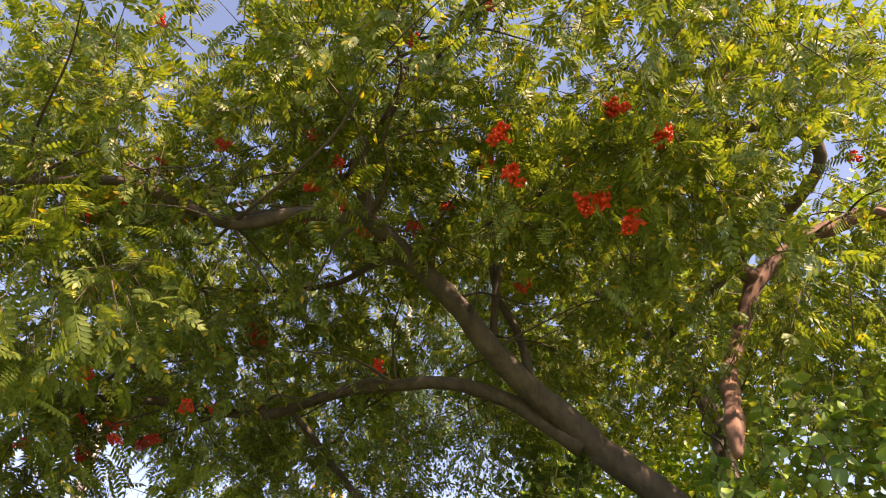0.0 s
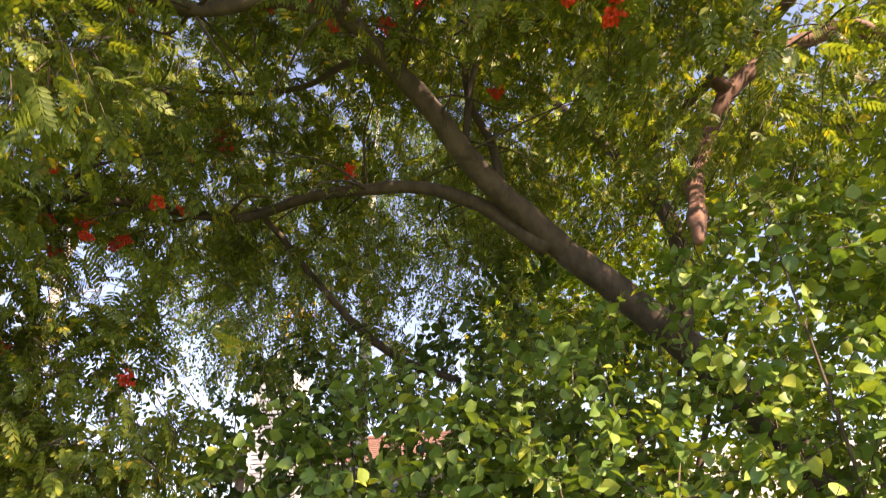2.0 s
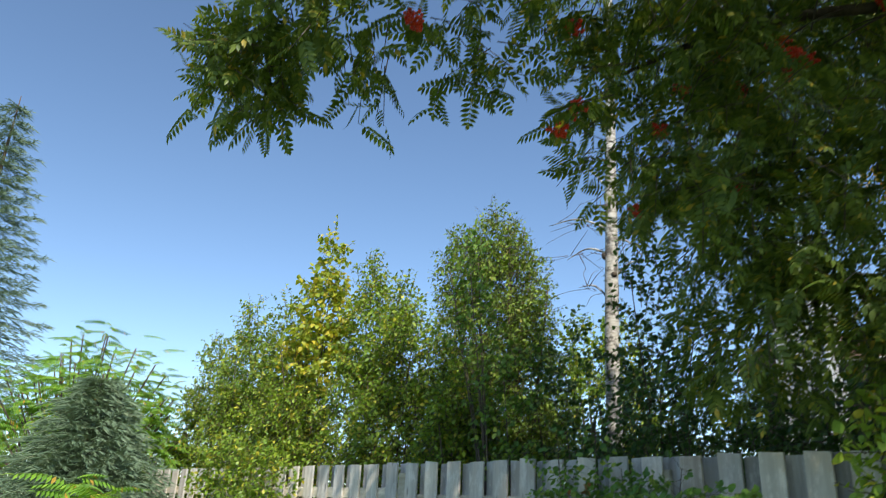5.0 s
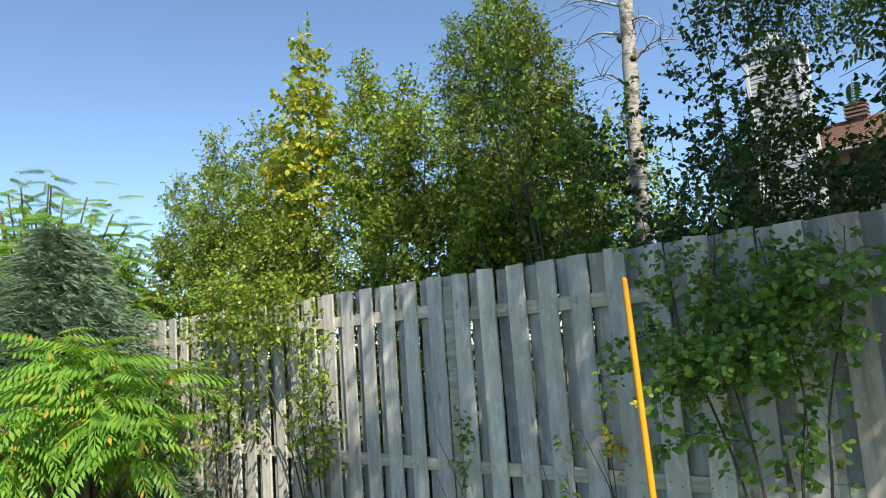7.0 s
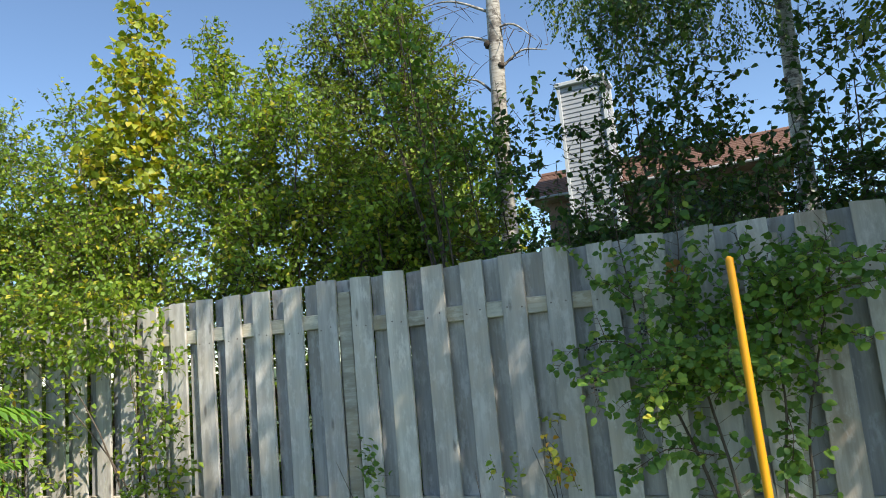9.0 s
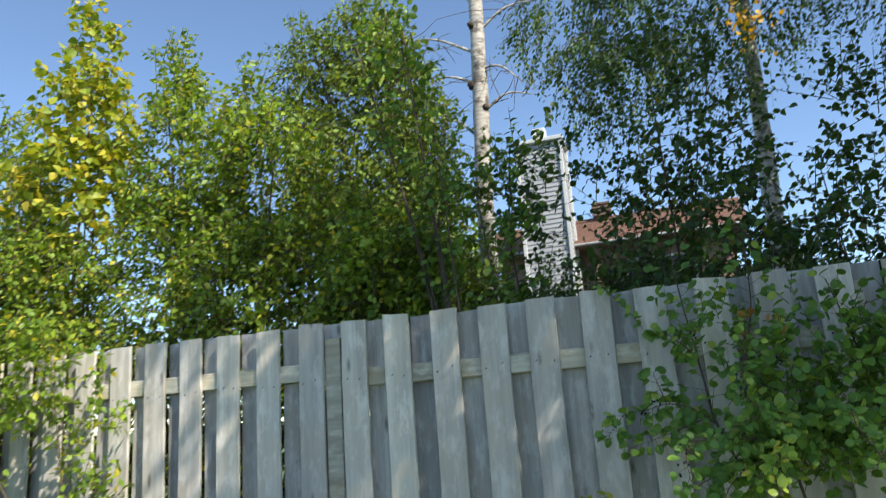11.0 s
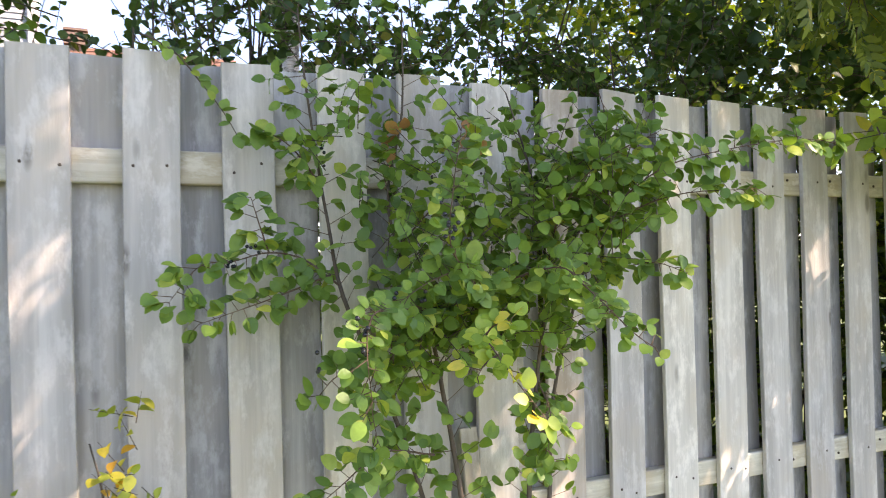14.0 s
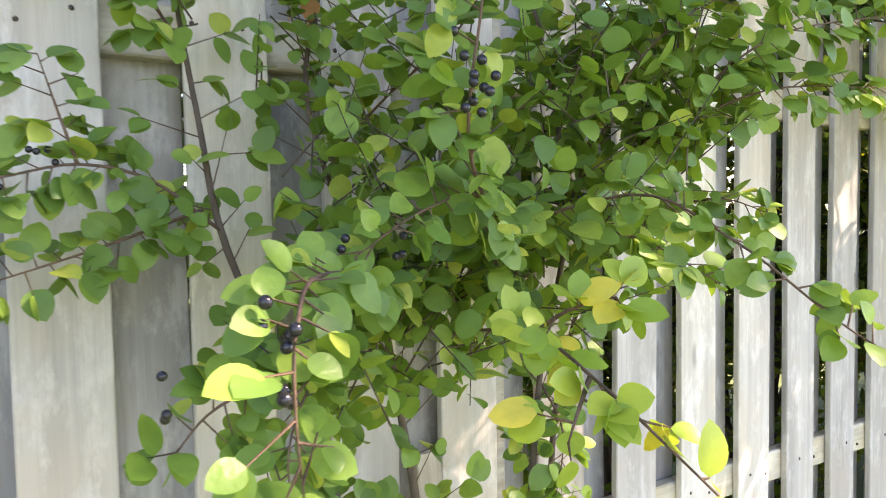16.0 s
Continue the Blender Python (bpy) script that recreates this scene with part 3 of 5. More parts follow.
def build_rowan():
    t = thing("rowan_tree", (8.3, 0.62, 0), "old rowan tree with feathered green leaves and red berry bunches", "tree")
    limb("trunk", [(8.3, 0.62, -0.1), (8.22, 0.6, 1.0), (8.0, 0.52, 2.1), (7.5, 0.42, 2.9), (6.95, 0.25, 3.5), (6.55, 0.13, 3.86)], [0.16, 0.14, 0.125, 0.115, 0.10, 0.085], M_BARK, t, 12)
    limb("limb", [(6.6, 0.16, 3.82), (6.37, -0.02, 4.03), (6.2, -0.18, 4.16), (6.0, -0.39, 4.36), (5.81, -0.65, 4.6), (5.62, -0.88, 4.76), (5.44, -1.23, 4.86)], [0.085, 0.082, 0.078, 0.072, 0.066, 0.060, 0.055], M_BARK, t, 11)
    limb("limb", [(5.44, -1.23, 4.86), (5.43, -1.3, 4.98), (5.42, -1.46, 5.1), (5.62, -1.5, 5.45), (5.95, -1.6, 5.85), (6.24, -1.72, 6.15), (6.5, -1.8, 6.5)], [0.05, 0.045, 0.04, 0.032, 0.028, 0.022, 0.015], M_BARK, t)
    limb("limb", [(5.44, -1.23, 4.86), (5.1, -1.45, 4.78), (4.73, -1.53, 4.72), (4.4, -1.7, 4.84), (4.14, -1.83, 4.92), (3.48, -1.98, 4.92), (2.9, -2.2, 4.8), (2.4, -2.5, 4.45)], [0.046, 0.042, 0.038, 0.034, 0.03, 0.025, 0.018, 0.01], M_BARK, t)
    limb("limb", [(6.45, 0.08, 3.86), (6.2, -0.02, 4.05), (6.04, -0.08, 4.16), (5.68, -0.15, 4.3), (5.3, -0.15, 4.34), (4.89, -0.12, 4.36), (4.49, -0.05, 4.32), (4.26, -0.17, 4.25), (3.63, -0.49, 4.29), (3.19, -0.69, 4.24), (2.8, -0.95, 4.05)], [0.06, 0.055, 0.05, 0.045, 0.042, 0.04, 0.036, 0.034, 0.03, 0.022, 0.01], M_BARK, t)
    limb("limb", [(5.58, -0.89, 4.78), (5.3, -0.7, 4.95), (4.95, -0.5, 5.0), (4.5, -0.5, 5.02), (4.0, -0.7, 5.0)], [0.03, 0.026, 0.02, 0.015, 0.008], M_BARK, t)
    limb("limb", [(6.2, -0.18, 4.16), (6.15, -0.1, 4.6), (6.0, -0.05, 5.1), (6.05, -0.1, 5.7), (6.4, 0.0, 6.4)], [0.035, 0.03, 0.026, 0.02, 0.01], M_BARK, t)
    limb("limb", [(6.0, -0.39, 4.36), (6.1, -0.5, 4.9), (6.35, -0.6, 5.3), (6.7, -0.7, 5.7), (7.0, -0.8, 6.1)], [0.025, 0.022, 0.018, 0.014, 0.008], M_BARK, t)
    limb("limb", [(7.2, 0.3, 3.3), (7.4, 0.9, 4.3), (7.2, 1.6, 5.4), (6.6, 2.0, 6.6), (6.0, 2.2, 7.6)], [0.08, 0.07, 0.055, 0.04, 0.02], M_BARK, t)
    limb("limb", [(5.42, -1.42, 5.06), (4.6, -0.6, 5.9), (3.6, -0.2, 6.3), (2.6, -0.2, 6.4)], [0.03, 0.03, 0.02, 0.01], M_BARK, t)
    limb("limb", [(8.05, 0.54, 2.0), (8.9, 0.7, 3.6), (9.25, 0.5, 4.9), (8.79, 0.2, 5.37), (8.44, 0.15, 5.32), (8.07, 0.09, 5.14), (7.75, 0.0, 4.84), (7.55, -0.02, 4.5), (7.36, -0.25, 4.05), (7.19, -0.83, 3.48), (7.15, -0.95, 3.3)], [0.08, 0.07, 0.06, 0.055, 0.055, 0.052, 0.055, 0.05, 0.05, 0.045, 0.02], M_REDBARK, t, 10, "dead limb with peeling reddish bark", 3, 0.2)
    limb("limb", [(7.2, 1.6, 5.4), (8.0, 1.0, 5.8), (8.6, 0.36, 6.07), (8.4, 0.09, 6.33), (7.47, -0.09, 6.29), (6.58, -0.25, 6.22), (5.93, -0.43, 6.26), (5.37, -0.61, 6.31), (4.77, -0.81, 6.38)], [0.05, 0.05, 0.05, 0.05, 0.055, 0.055, 0.055, 0.045, 0.03], M_BARK, t)
    limb("limb", [(5.1, -1.45, 4.78), (4.6, -1.2, 5.1), (4.25, -1.06, 5.29), (3.58, -1.11, 5.48), (3.03, -1.12, 5.49), (2.53, -1.22, 5.62)], [0.035, 0.036, 0.038, 0.036, 0.034, 0.025], M_BARK, t)
    limb("limb_stub", [(7.75, 0.0, 4.84), (7.7, -0.03, 4.9), (7.66, -0.05, 4.93)], [0.06, 0.058, 0.055], M_REDBARK, t, 10, "pale sawn limb stub")
    limb("dead_branch", [(4.49, -0.05, 4.32), (4.58, 0.14, 4.22), (4.72, 0.28, 4.02), (4.88, 0.43, 3.82), (5.08, 0.62, 3.6), (5.35, 0.83, 3.43), (5.7, 1.0, 3.32)], [0.02, 0.024, 0.027, 0.028, 0.03, 0.032, 0.024], M_BARK, t, 8)
    # last two ellipsoids, mostly out of view, are added to shade fence and bush
    blobs = [(6.2, -0.8, 6.2, 2.4, 1.6, 1.1), (4.6, -1.2, 5.4, 1.9, 1.5, 0.8), (3.5, -1.3, 4.5, 1.1, 1.3, 0.7), (3.15, -1.0, 3.7, 0.7, 0.7, 0.6, 2.0),
             (7.9, -0.4, 5.2, 1.3, 1.3, 1.5), (5.0, 0.9, 5.4, 2.0, 1.0, 1.3, 0.6), (4.1, 0.0, 4.6, 1.2, 0.8, 0.7), (2.55, -2.4, 3.85, 0.7, 0.7, 0.4, 2.8),
             (3.4, -0.8, 3.1, 0.5, 0.45, 0.6, 2.4), (6.8, 1.6, 6.2, 1.8, 1.3, 1.6), (3.3, 0.9, 5.6, 1.3, 1.0, 1.3), (3.2, -3.2, 4.9, 1.2, 1.0, 0.45),
             (5.6, 1.0, 3.9, 1.5, 0.6, 0.8, 0.7), (3.95, -0.55, 2.95, 0.65, 0.3, 0.75, 4.0), (3.4, -0.6, 2.6, 0.5, 0.3, 0.55, 3.6), (4.7, 0.4, 3.9, 0.9, 0.4, 0.8), (6.2, -2.0, 5.4, 1.4, 0.8, 0.45), (7.6, -2.0, 5.2, 1.1, 0.8, 0.7, 0.5), (6.9, -1.2, 4.7, 0.8, 0.5, 0.4, 3.0), (1.85, -2.8, 3.6, 0.38, 0.3, 0.22, 11.0), (2.8, -2.6, 4.6, 0.9, 0.8, 0.45, 2.0), (5.6, -3.0, 6.6, 2.2, 1.5, 0.5, 0.6), (3.1, -1.6, 6.1, 1.0, 0.8, 0.8, 1.7), (3.3, -1.4, 5.2, 0.8, 0.6, 0.6, 1.3), (7.7, -2.45, 5.65, 0.9, 0.5, 0.4, 1.0), (4.3, -2.05, 4.0, 0.6, 0.45, 0.4, 2.6)]
    foliage(t, blobs, 7900, 4, 0.26, ROWAN_LEAF, 1.0, M_ROWAN, 11, 0.2, 0.1, 0.3, 0.004, gaps=0.26, label="dense crown of feathered green leaves")
    rng = np.random.default_rng(4)
    limbs_from = [(5.44, -1.23, 4.86), (4.73, -1.53, 4.72), (3.6, -1.95, 4.92), (4.3, -0.17, 4.25), (3.3, -0.66, 4.25), (6.0, -1.6, 5.85), (6.05, -0.1, 5.7), (5.3, -0.15, 4.34), (7.0, -0.8, 6.1), (4.0, -0.7, 5.0)]
    for k, b in enumerate(limbs_from):
        tips = [np.array(b) + rng.normal(size=3) * np.array((0.7, 0.5, 0.3)) for _ in range(4)]
        branching(t, b, tips, 0.012, M_BARK, 50 + k, sag=0.05)
    # side branches all along the limbs
    grows = [[(6.0, -0.39, 4.36), (5.81, -0.65, 4.6), (5.62, -0.88, 4.76), (5.44, -1.23, 4.86)], [(5.42, -1.46, 5.1), (5.62, -1.5, 5.45), (5.95, -1.6, 5.85), (6.24, -1.72, 6.15)],
             [(5.1, -1.45, 4.78), (4.73, -1.53, 4.72), (4.14, -1.83, 4.92), (3.48, -1.98, 4.92)], [(6.04, -0.08, 4.16), (5.3, -0.15, 4.34), (4.49, -0.05, 4.32), (3.63, -0.49, 4.29)],
             [(7.47, -0.09, 6.29), (6.58, -0.25, 6.22), (5.93, -0.43, 6.26), (4.77, -0.81, 6.38)], [(4.6, -1.2, 5.1), (3.58, -1.11, 5.48), (2.9, -1.15, 5.5)],
             [(6.1, -0.5, 4.9), (6.35, -0.6, 5.3), (6.7, -0.7, 5.7)], [(8.07, 0.09, 5.14), (8.44, 0.15, 5.32), (8.79, 0.2, 5.37)], [(7.2, 0.3, 3.3), (7.4, 0.9, 4.3), (7.2, 1.6, 5.4)]]
    for k, line in enumerate(grows):
        pts, _ = smooth_line(line, [1] * len(line), 3)
        for q in pts:
            tip = q + rng.normal(size=3) * np.array((0.55, 0.4, 0.3)) + np.array((-0.1, -0.1, 0.12))
            branching(t, q, [tip], rng.uniform(0.006, 0.013), M_BARK, 900 + 17 * k + int(q[0] * 31), sag=0.08, sides=5)
            fork = q + (tip - q) * 0.55
            branching(t, fork, [fork + rng.normal(size=3) * np.array((0.3, 0.25, 0.25))], 0.005, M_BARK, 1900 + 17 * k + int(q[0] * 31), sag=0.05, sides=4)
    spots = [(4.258, -0.214, 4.80), (4.094, -0.337, 4.24), (3.612, -0.628, 4.06), (3.518, -0.227, 4.1), (3.667, -1.892, 3.70), (3.759, -1.189, 4.09), (3.705, -0.706, 3.90), (4.242, -0.849, 3.98), (2.896, -1.508, 3.53), (2.746, -1.487, 3.48), (2.842, -0.902, 3.18), (2.975, -1.656, 3.91), (4.221, -0.292, 4.86), (3.0, -0.85, 3.65), (2.534, -2.345, 3.78), (4.0, -0.5, 3.05), (3.45, -0.6, 2.75), (3.35, -0.75, 3.2)]
    spots += ROWAN_UPPER + ROWAN_SEEN
    variants = []
    for i, q in enumerate(spots):
        m = pose(q[0] - 8.3, q[1] - 0.62, q[2], rng.uniform(-40, 40), rng.uniform(-40, 40), rng.uniform(0, 360))
        s = rng.uniform(1.05, 1.3) if len(q) == 3 else q[3]
        m = m @ Matrix.Diagonal((s, s, s, 1))
        if len(variants) < 4:
            ob = part("berry_cluster", berry_cluster_mesh(i), M_BERRY, t, "bunch of bright red berries")
            ob.matrix_basis = m
            variants.append(ob)
        else:
            ob = shared("berry_cluster", variants[i % 4], m, t)
            tagged(ob, "bunch of bright red berries")
    # leaves round each bunch
    pts = np.array([q[:3] for q in spots])
    n = 7
    pos = np.repeat(pts, n, 0) + rng.normal(size=(len(pts) * n, 3)) * 0.03 + np.array((0, 0, 0.06))
    fw = rng.normal(size=(len(pos), 3)) * np.array((1, 1, 0.35))
    scatter("leaf_spray", ROWAN_LEAF, poses(pos, fw, rng.normal(size=(len(pos), 3)) * 0.4 + np.array((0, 0, 1.0)), rng.uniform(0.8, 1.2, len(pos))), M_ROWAN, t)
    # scattered yellow leaves
    ys = np.array([(4.38, 0.0, 3.42), (4.42, 0.02, 3.36), (4.33, -0.03, 3.38), (6.9, -0.4, 5.6), (7.6, -0.3, 5.3), (3.9, -1.2, 4.1), (2.9, -2.4, 3.9)])
    pos = np.repeat(ys, 5, 0) + rng.normal(size=(len(ys) * 5, 3)) * 0.03
    scatter("yellow_foliage", ROWAN_LEAF, poses(pos, rng.normal(size=(len(pos), 3)), rng.normal(size=(len(pos), 3)) + np.array((0, 0, 1.0)), rng.uniform(0.6, 1.0, len(pos))), M_YELLOW, t)


ROWAN_UPPER = [(4.01, -1.89, 6.50), (5.66, -1.76, 6.18), (5.80, -1.61, 6.04), (4.93, -1.61, 5.49), (5.16, -1.55, 5.32), (5.31, -1.47, 5.12), (4.19, -1.63, 5.31), (4.47, -1.47, 5.51), (3.82, -1.48, 5.19), (3.61, -1.46, 5.11), (5.33, -1.40, 4.88), (5.13, -1.42, 5.00), (5.02, -1.27, 4.96), (5.33, -1.06, 4.95), (5.62, -0.84, 5.09), (5.82, -0.79, 5.25), (3.61, -1.25, 4.71), (4.18, -0.56, 4.52), (3.29, -0.57, 4.14), (3.31, -0.52, 3.93), (3.66, -0.31, 4.09), (3.07, -0.73, 3.94), (4.15, -1.23, 5.15)]
ROWAN_SEEN = [(6.92, -1.62, 4.95, 1.5), (7.12, -1.55, 4.77, 1.5), (6.31, -1.68, 4.86, 1.5), (6.36, -1.53, 4.69, 1.5), (6.70, -1.43, 4.51, 1.5), (6.78, -1.42, 4.53, 1.5), (6.91, -1.31, 4.43, 1.5), (8.49, -0.44, 5.41), (8.11, -0.66, 6.19), (7.83, -0.68, 6.14), (6.67, -0.94, 5.34), (6.14, -1.05, 5.33), (6.22, -0.28, 4.91), (5.17, -0.17, 4.49), (6.32, -1.63, 6.20), (7.54, -0.37, 5.69)]


# ---- shrubs and trees ----
def shrub(name, base, label, category, blobs, twigs, per, length, template, size, material, seed, stems=5, radius=0.018, group="", **more):
    t = thing(name, base, label, category, group)
    ob, p = foliage(t, blobs, twigs, per, length, template, size, material, seed, **more)
    rng = np.random.default_rng(seed + 1)
    own = p[(p[:, 1] * (1 if base[1] > 0 else -1) > 0.2) | (np.abs(base[1]) < 0.2)]
    own = own if len(own) > stems else p[p[:, 2] > 2.2]
    tips = own[rng.choice(len(own), min(stems, len(own)), replace=False)]
    for k, tip in enumerate(tips):
        if abs(tip[1]) < 0.2 and tip[2] < 2.0:
            tip = tip + np.array((0, 0.25 if base[1] > 0 else -0.25, 0))
        b = np.array(base) + np.array((rng.uniform(-0.12, 0.12), rng.uniform(-0.08, 0.08), -0.03))
        top = np.array(tip)
        mid = b + (top - b) * 0.5 + np.array((b[0] - top[0], b[1] - top[1], 0)) * 0.18
        if b[1] > 0.2 and top[1] < 0.1:
            over = np.array(((b[0] + top[0]) / 2, 0.22, 2.0))
            limb("stem", [b, (b + over) / 2 + np.array((0, 0.15, 0)), over, np.array((top[0], 0.0, 2.2)), top], [radius, radius * 0.8, radius * 0.6, radius * 0.45, radius * 0.2], M_TWIG, t, 6, "", int(rng.integers(1e6)))
            continue
        limb("stem", [b, mid, top], [radius, radius * 0.7, radius * 0.25], M_TWIG, t, 6, "", int(rng.integers(1e6)))
    return t


def build_row_behind():
    """The row of shrubs and young trees behind the fence."""
    shrub("maple_sapling", (-2.6, 0.75, 0), "slender young maple with yellowing leaves behind the fence", "tree",
          [(-2.5, 0.75, 4.6, 0.17, 0.2, 0.5), (-2.6, 0.8, 3.95, 0.4, 0.4, 0.5), (-2.7, 0.8, 3.3, 0.6, 0.45, 0.55)], 400, 6, 0.22, ROUND, 0.9, M_YELLOW, 21, stems=4, shell=0.3)
    for i, (x, y, top, w, s) in enumerate(((-5.6, 0.9, 3.9, 0.75, 1), (-4.6, 0.9, 4.35, 0.75, 2), (-3.7, 1.0, 4.4, 0.7, 3), (-1.75, 0.9, 4.4, 0.65, 4), (-2.9, 0.6, 3.1, 0.9, 5), (-1.0, 0.75, 3.9, 0.65, 6), (-0.1, 0.7, 2.8, 0.45, 7))):
        h = top - 1.6
        shrub("deciduous_shrub", (x, y, 0), "leafy yellow-green shrub growing above the fence", "shrub",
              [(x, y, 1.6 + h * 0.28, w, 0.5, h * 0.32, 1.0), (x + 0.1, y, 1.6 + h * 0.6, w * 0.72, 0.45, h * 0.28, 1.1), (x - 0.05, y, top - 0.3, w * 0.3, 0.25, 0.42, 1.3)],
              1350, 9, 0.26, SMALL, 1.05, M_SHRUB, 30 + s, stems=7, group="shrubs behind the fence", shell=0.4, gaps=0.12)
    shrub("cedar_tree", (-0.35, 1.75, 0), "broad dense dark green tree behind the fence", "tree",
          [(-0.5, 1.75, 2.5, 1.0, 0.6, 1.0), (-0.6, 1.75, 3.6, 0.85, 0.55, 0.8), (-1.05, 1.75, 4.3, 0.38, 0.35, 0.62, 1.4), (-0.55, 1.75, 4.5, 0.28, 0.3, 0.6, 1.5), (-0.3, 1.8, 4.1, 0.3, 0.4, 0.65, 1.4), (-0.12, 1.8, 3.1, 0.3, 0.4, 0.6), (0.0, 1.8, 2.4, 0.36, 0.5, 0.5)],
          3600, 10, 0.3, SMALL, 0.95, M_CEDAR, 41, stems=8, radius=0.03, droop=0.15, shell=0.35, gaps=0.14)
    # buckthorns right of the birch: open crowns against the sky
    for i, (x, y, top, w, s, tw) in enumerate(((0.85, 1.1, 3.3, 0.45, 1, 80), (1.7, 1.2, 3.9, 0.75, 2, 240), (2.9, 1.3, 3.5, 0.8, 3, 170), (4.1, 1.0, 3.4, 0.8, 4, 100), (1.3, 0.95, 2.45, 0.5, 7, 90), (2.3, 0.7, 2.7, 0.9, 5, 140), (3.4, 0.6, 2.5, 0.7, 6, 125))):
        h = top - 1.5
        shrub("buckthorn_shrub", (x, y, 0), "open dark green buckthorn shrub with thin stems behind the fence", "shrub",
              [(x, y, 1.5 + h * 0.3, w, 0.45, h * 0.35), (x + 0.1, y, 1.5 + h * 0.7, w * 0.8, 0.5, h * 0.32)],
              int(tw * 2.0), 9, 0.30, OVATE, 1.0, M_DARK, 60 + s, stems=8, radius=0.014, group="buckthorns behind the fence", shell=0.35, gaps=0.25)


def build_saplings():
    """Two slim saplings close behind the fence, leafy up their stems."""
    for i, (x, top, lean) in enumerate(((0.62, 4.2, -0.42), (0.80, 3.0, 0.0), (0.52, 4.3, -0.32))):
        blobs = [(x + lean * k, 0.52, z, w, 0.22, 0.36) for k, z, w in ((0.1, 2.15, 0.16), (0.4, 2.6, 0.24), (0.7, 3.05, 0.28), (0.95, 3.5, 0.26), (1.2, 3.9, 0.22)) if z < top - 0.2]
        shrub("sapling", (x, 0.5, 0), "slim leafy sapling growing up behind the fence", "tree", blobs, 88, 7, 0.22, OVATE, 1.0, M_BUSH, 160 + i, stems=3, radius=0.013, group="saplings behind the fence", shell=0.2, gaps=0.12)


def build_backing():
    """Low dense growth behind the fence and big trees beyond it."""
    for i, x in enumerate((-7.5, -5.5, -3.5, -1.5, 0.5, 2.5, 4.5, 6.5, 8.5)):
        shrub("undergrowth_shrub", (x, 0.75, 0), "low dense undergrowth behind the fence", "shrub",
              [(x, 0.7, 0.9, 1.1, 0.4, 0.85), (x + 0.6, 0.8, 1.3, 0.9, 0.4, 0.6)], 520, 8, 0.25, SMALL, 1.5, M_SHRUB if x < 0 else M_CEDAR, 400 + i, stems=5, group="undergrowth behind the fence", shell=0.3)
    for i, x in enumerate((-2.6, -1.4, -0.2, 1.0, 2.2, 3.4, 4.7, 6.0, 7.3)):
        low = 0.5 if x > 4 else 0.0
        shrub("hedge_shrub", (x, 8.0, 0), "dark green hedge shrub in front of the house", "shrub",
              [(x, 8.0, 2.0 - low, 0.85, 0.5, 1.3), (x + 0.2, 8.0, 3.0 - low, 0.7, 0.45, 0.75 + 0.12 * (i % 2))], 480, 8, 0.32, OVATE, 1.5, M_DARK, 440 + i, stems=5, radius=0.02, group="hedge before the house", shell=0.4)
    shrub("apple_tree", (-1.6, 5.2, 0), "rounded green tree behind the row of shrubs", "tree",
          [(-1.6, 5.2, 2.9, 1.2, 0.8, 1.2), (-1.4, 5.2, 3.9, 0.8, 0.6, 0.7)], 800, 8, 0.3, OVATE, 1.4, M_SHRUB, 437, stems=7, radius=0.04, shell=0.4)
    for i, (x, y, top, w, mat) in enumerate(((7.2, 4.6, 8.5, 2.2, M_SHRUB), (10.5, 3.0, 8.0, 2.4, M_CEDAR))):
        shrub("maple_tree", (x, y, 0), "big leafy tree standing behind the rowan", "tree",
              [(x, y, top * 0.45, w, w * 0.8, top * 0.25), (x, y, top * 0.75, w * 0.85, w * 0.8, top * 0.25)], 2600, 8, 0.4, ROUND, 1.15, mat, 420 + i, stems=9, radius=0.07, group="trees behind the rowan", shell=0.5, gaps=0.1)


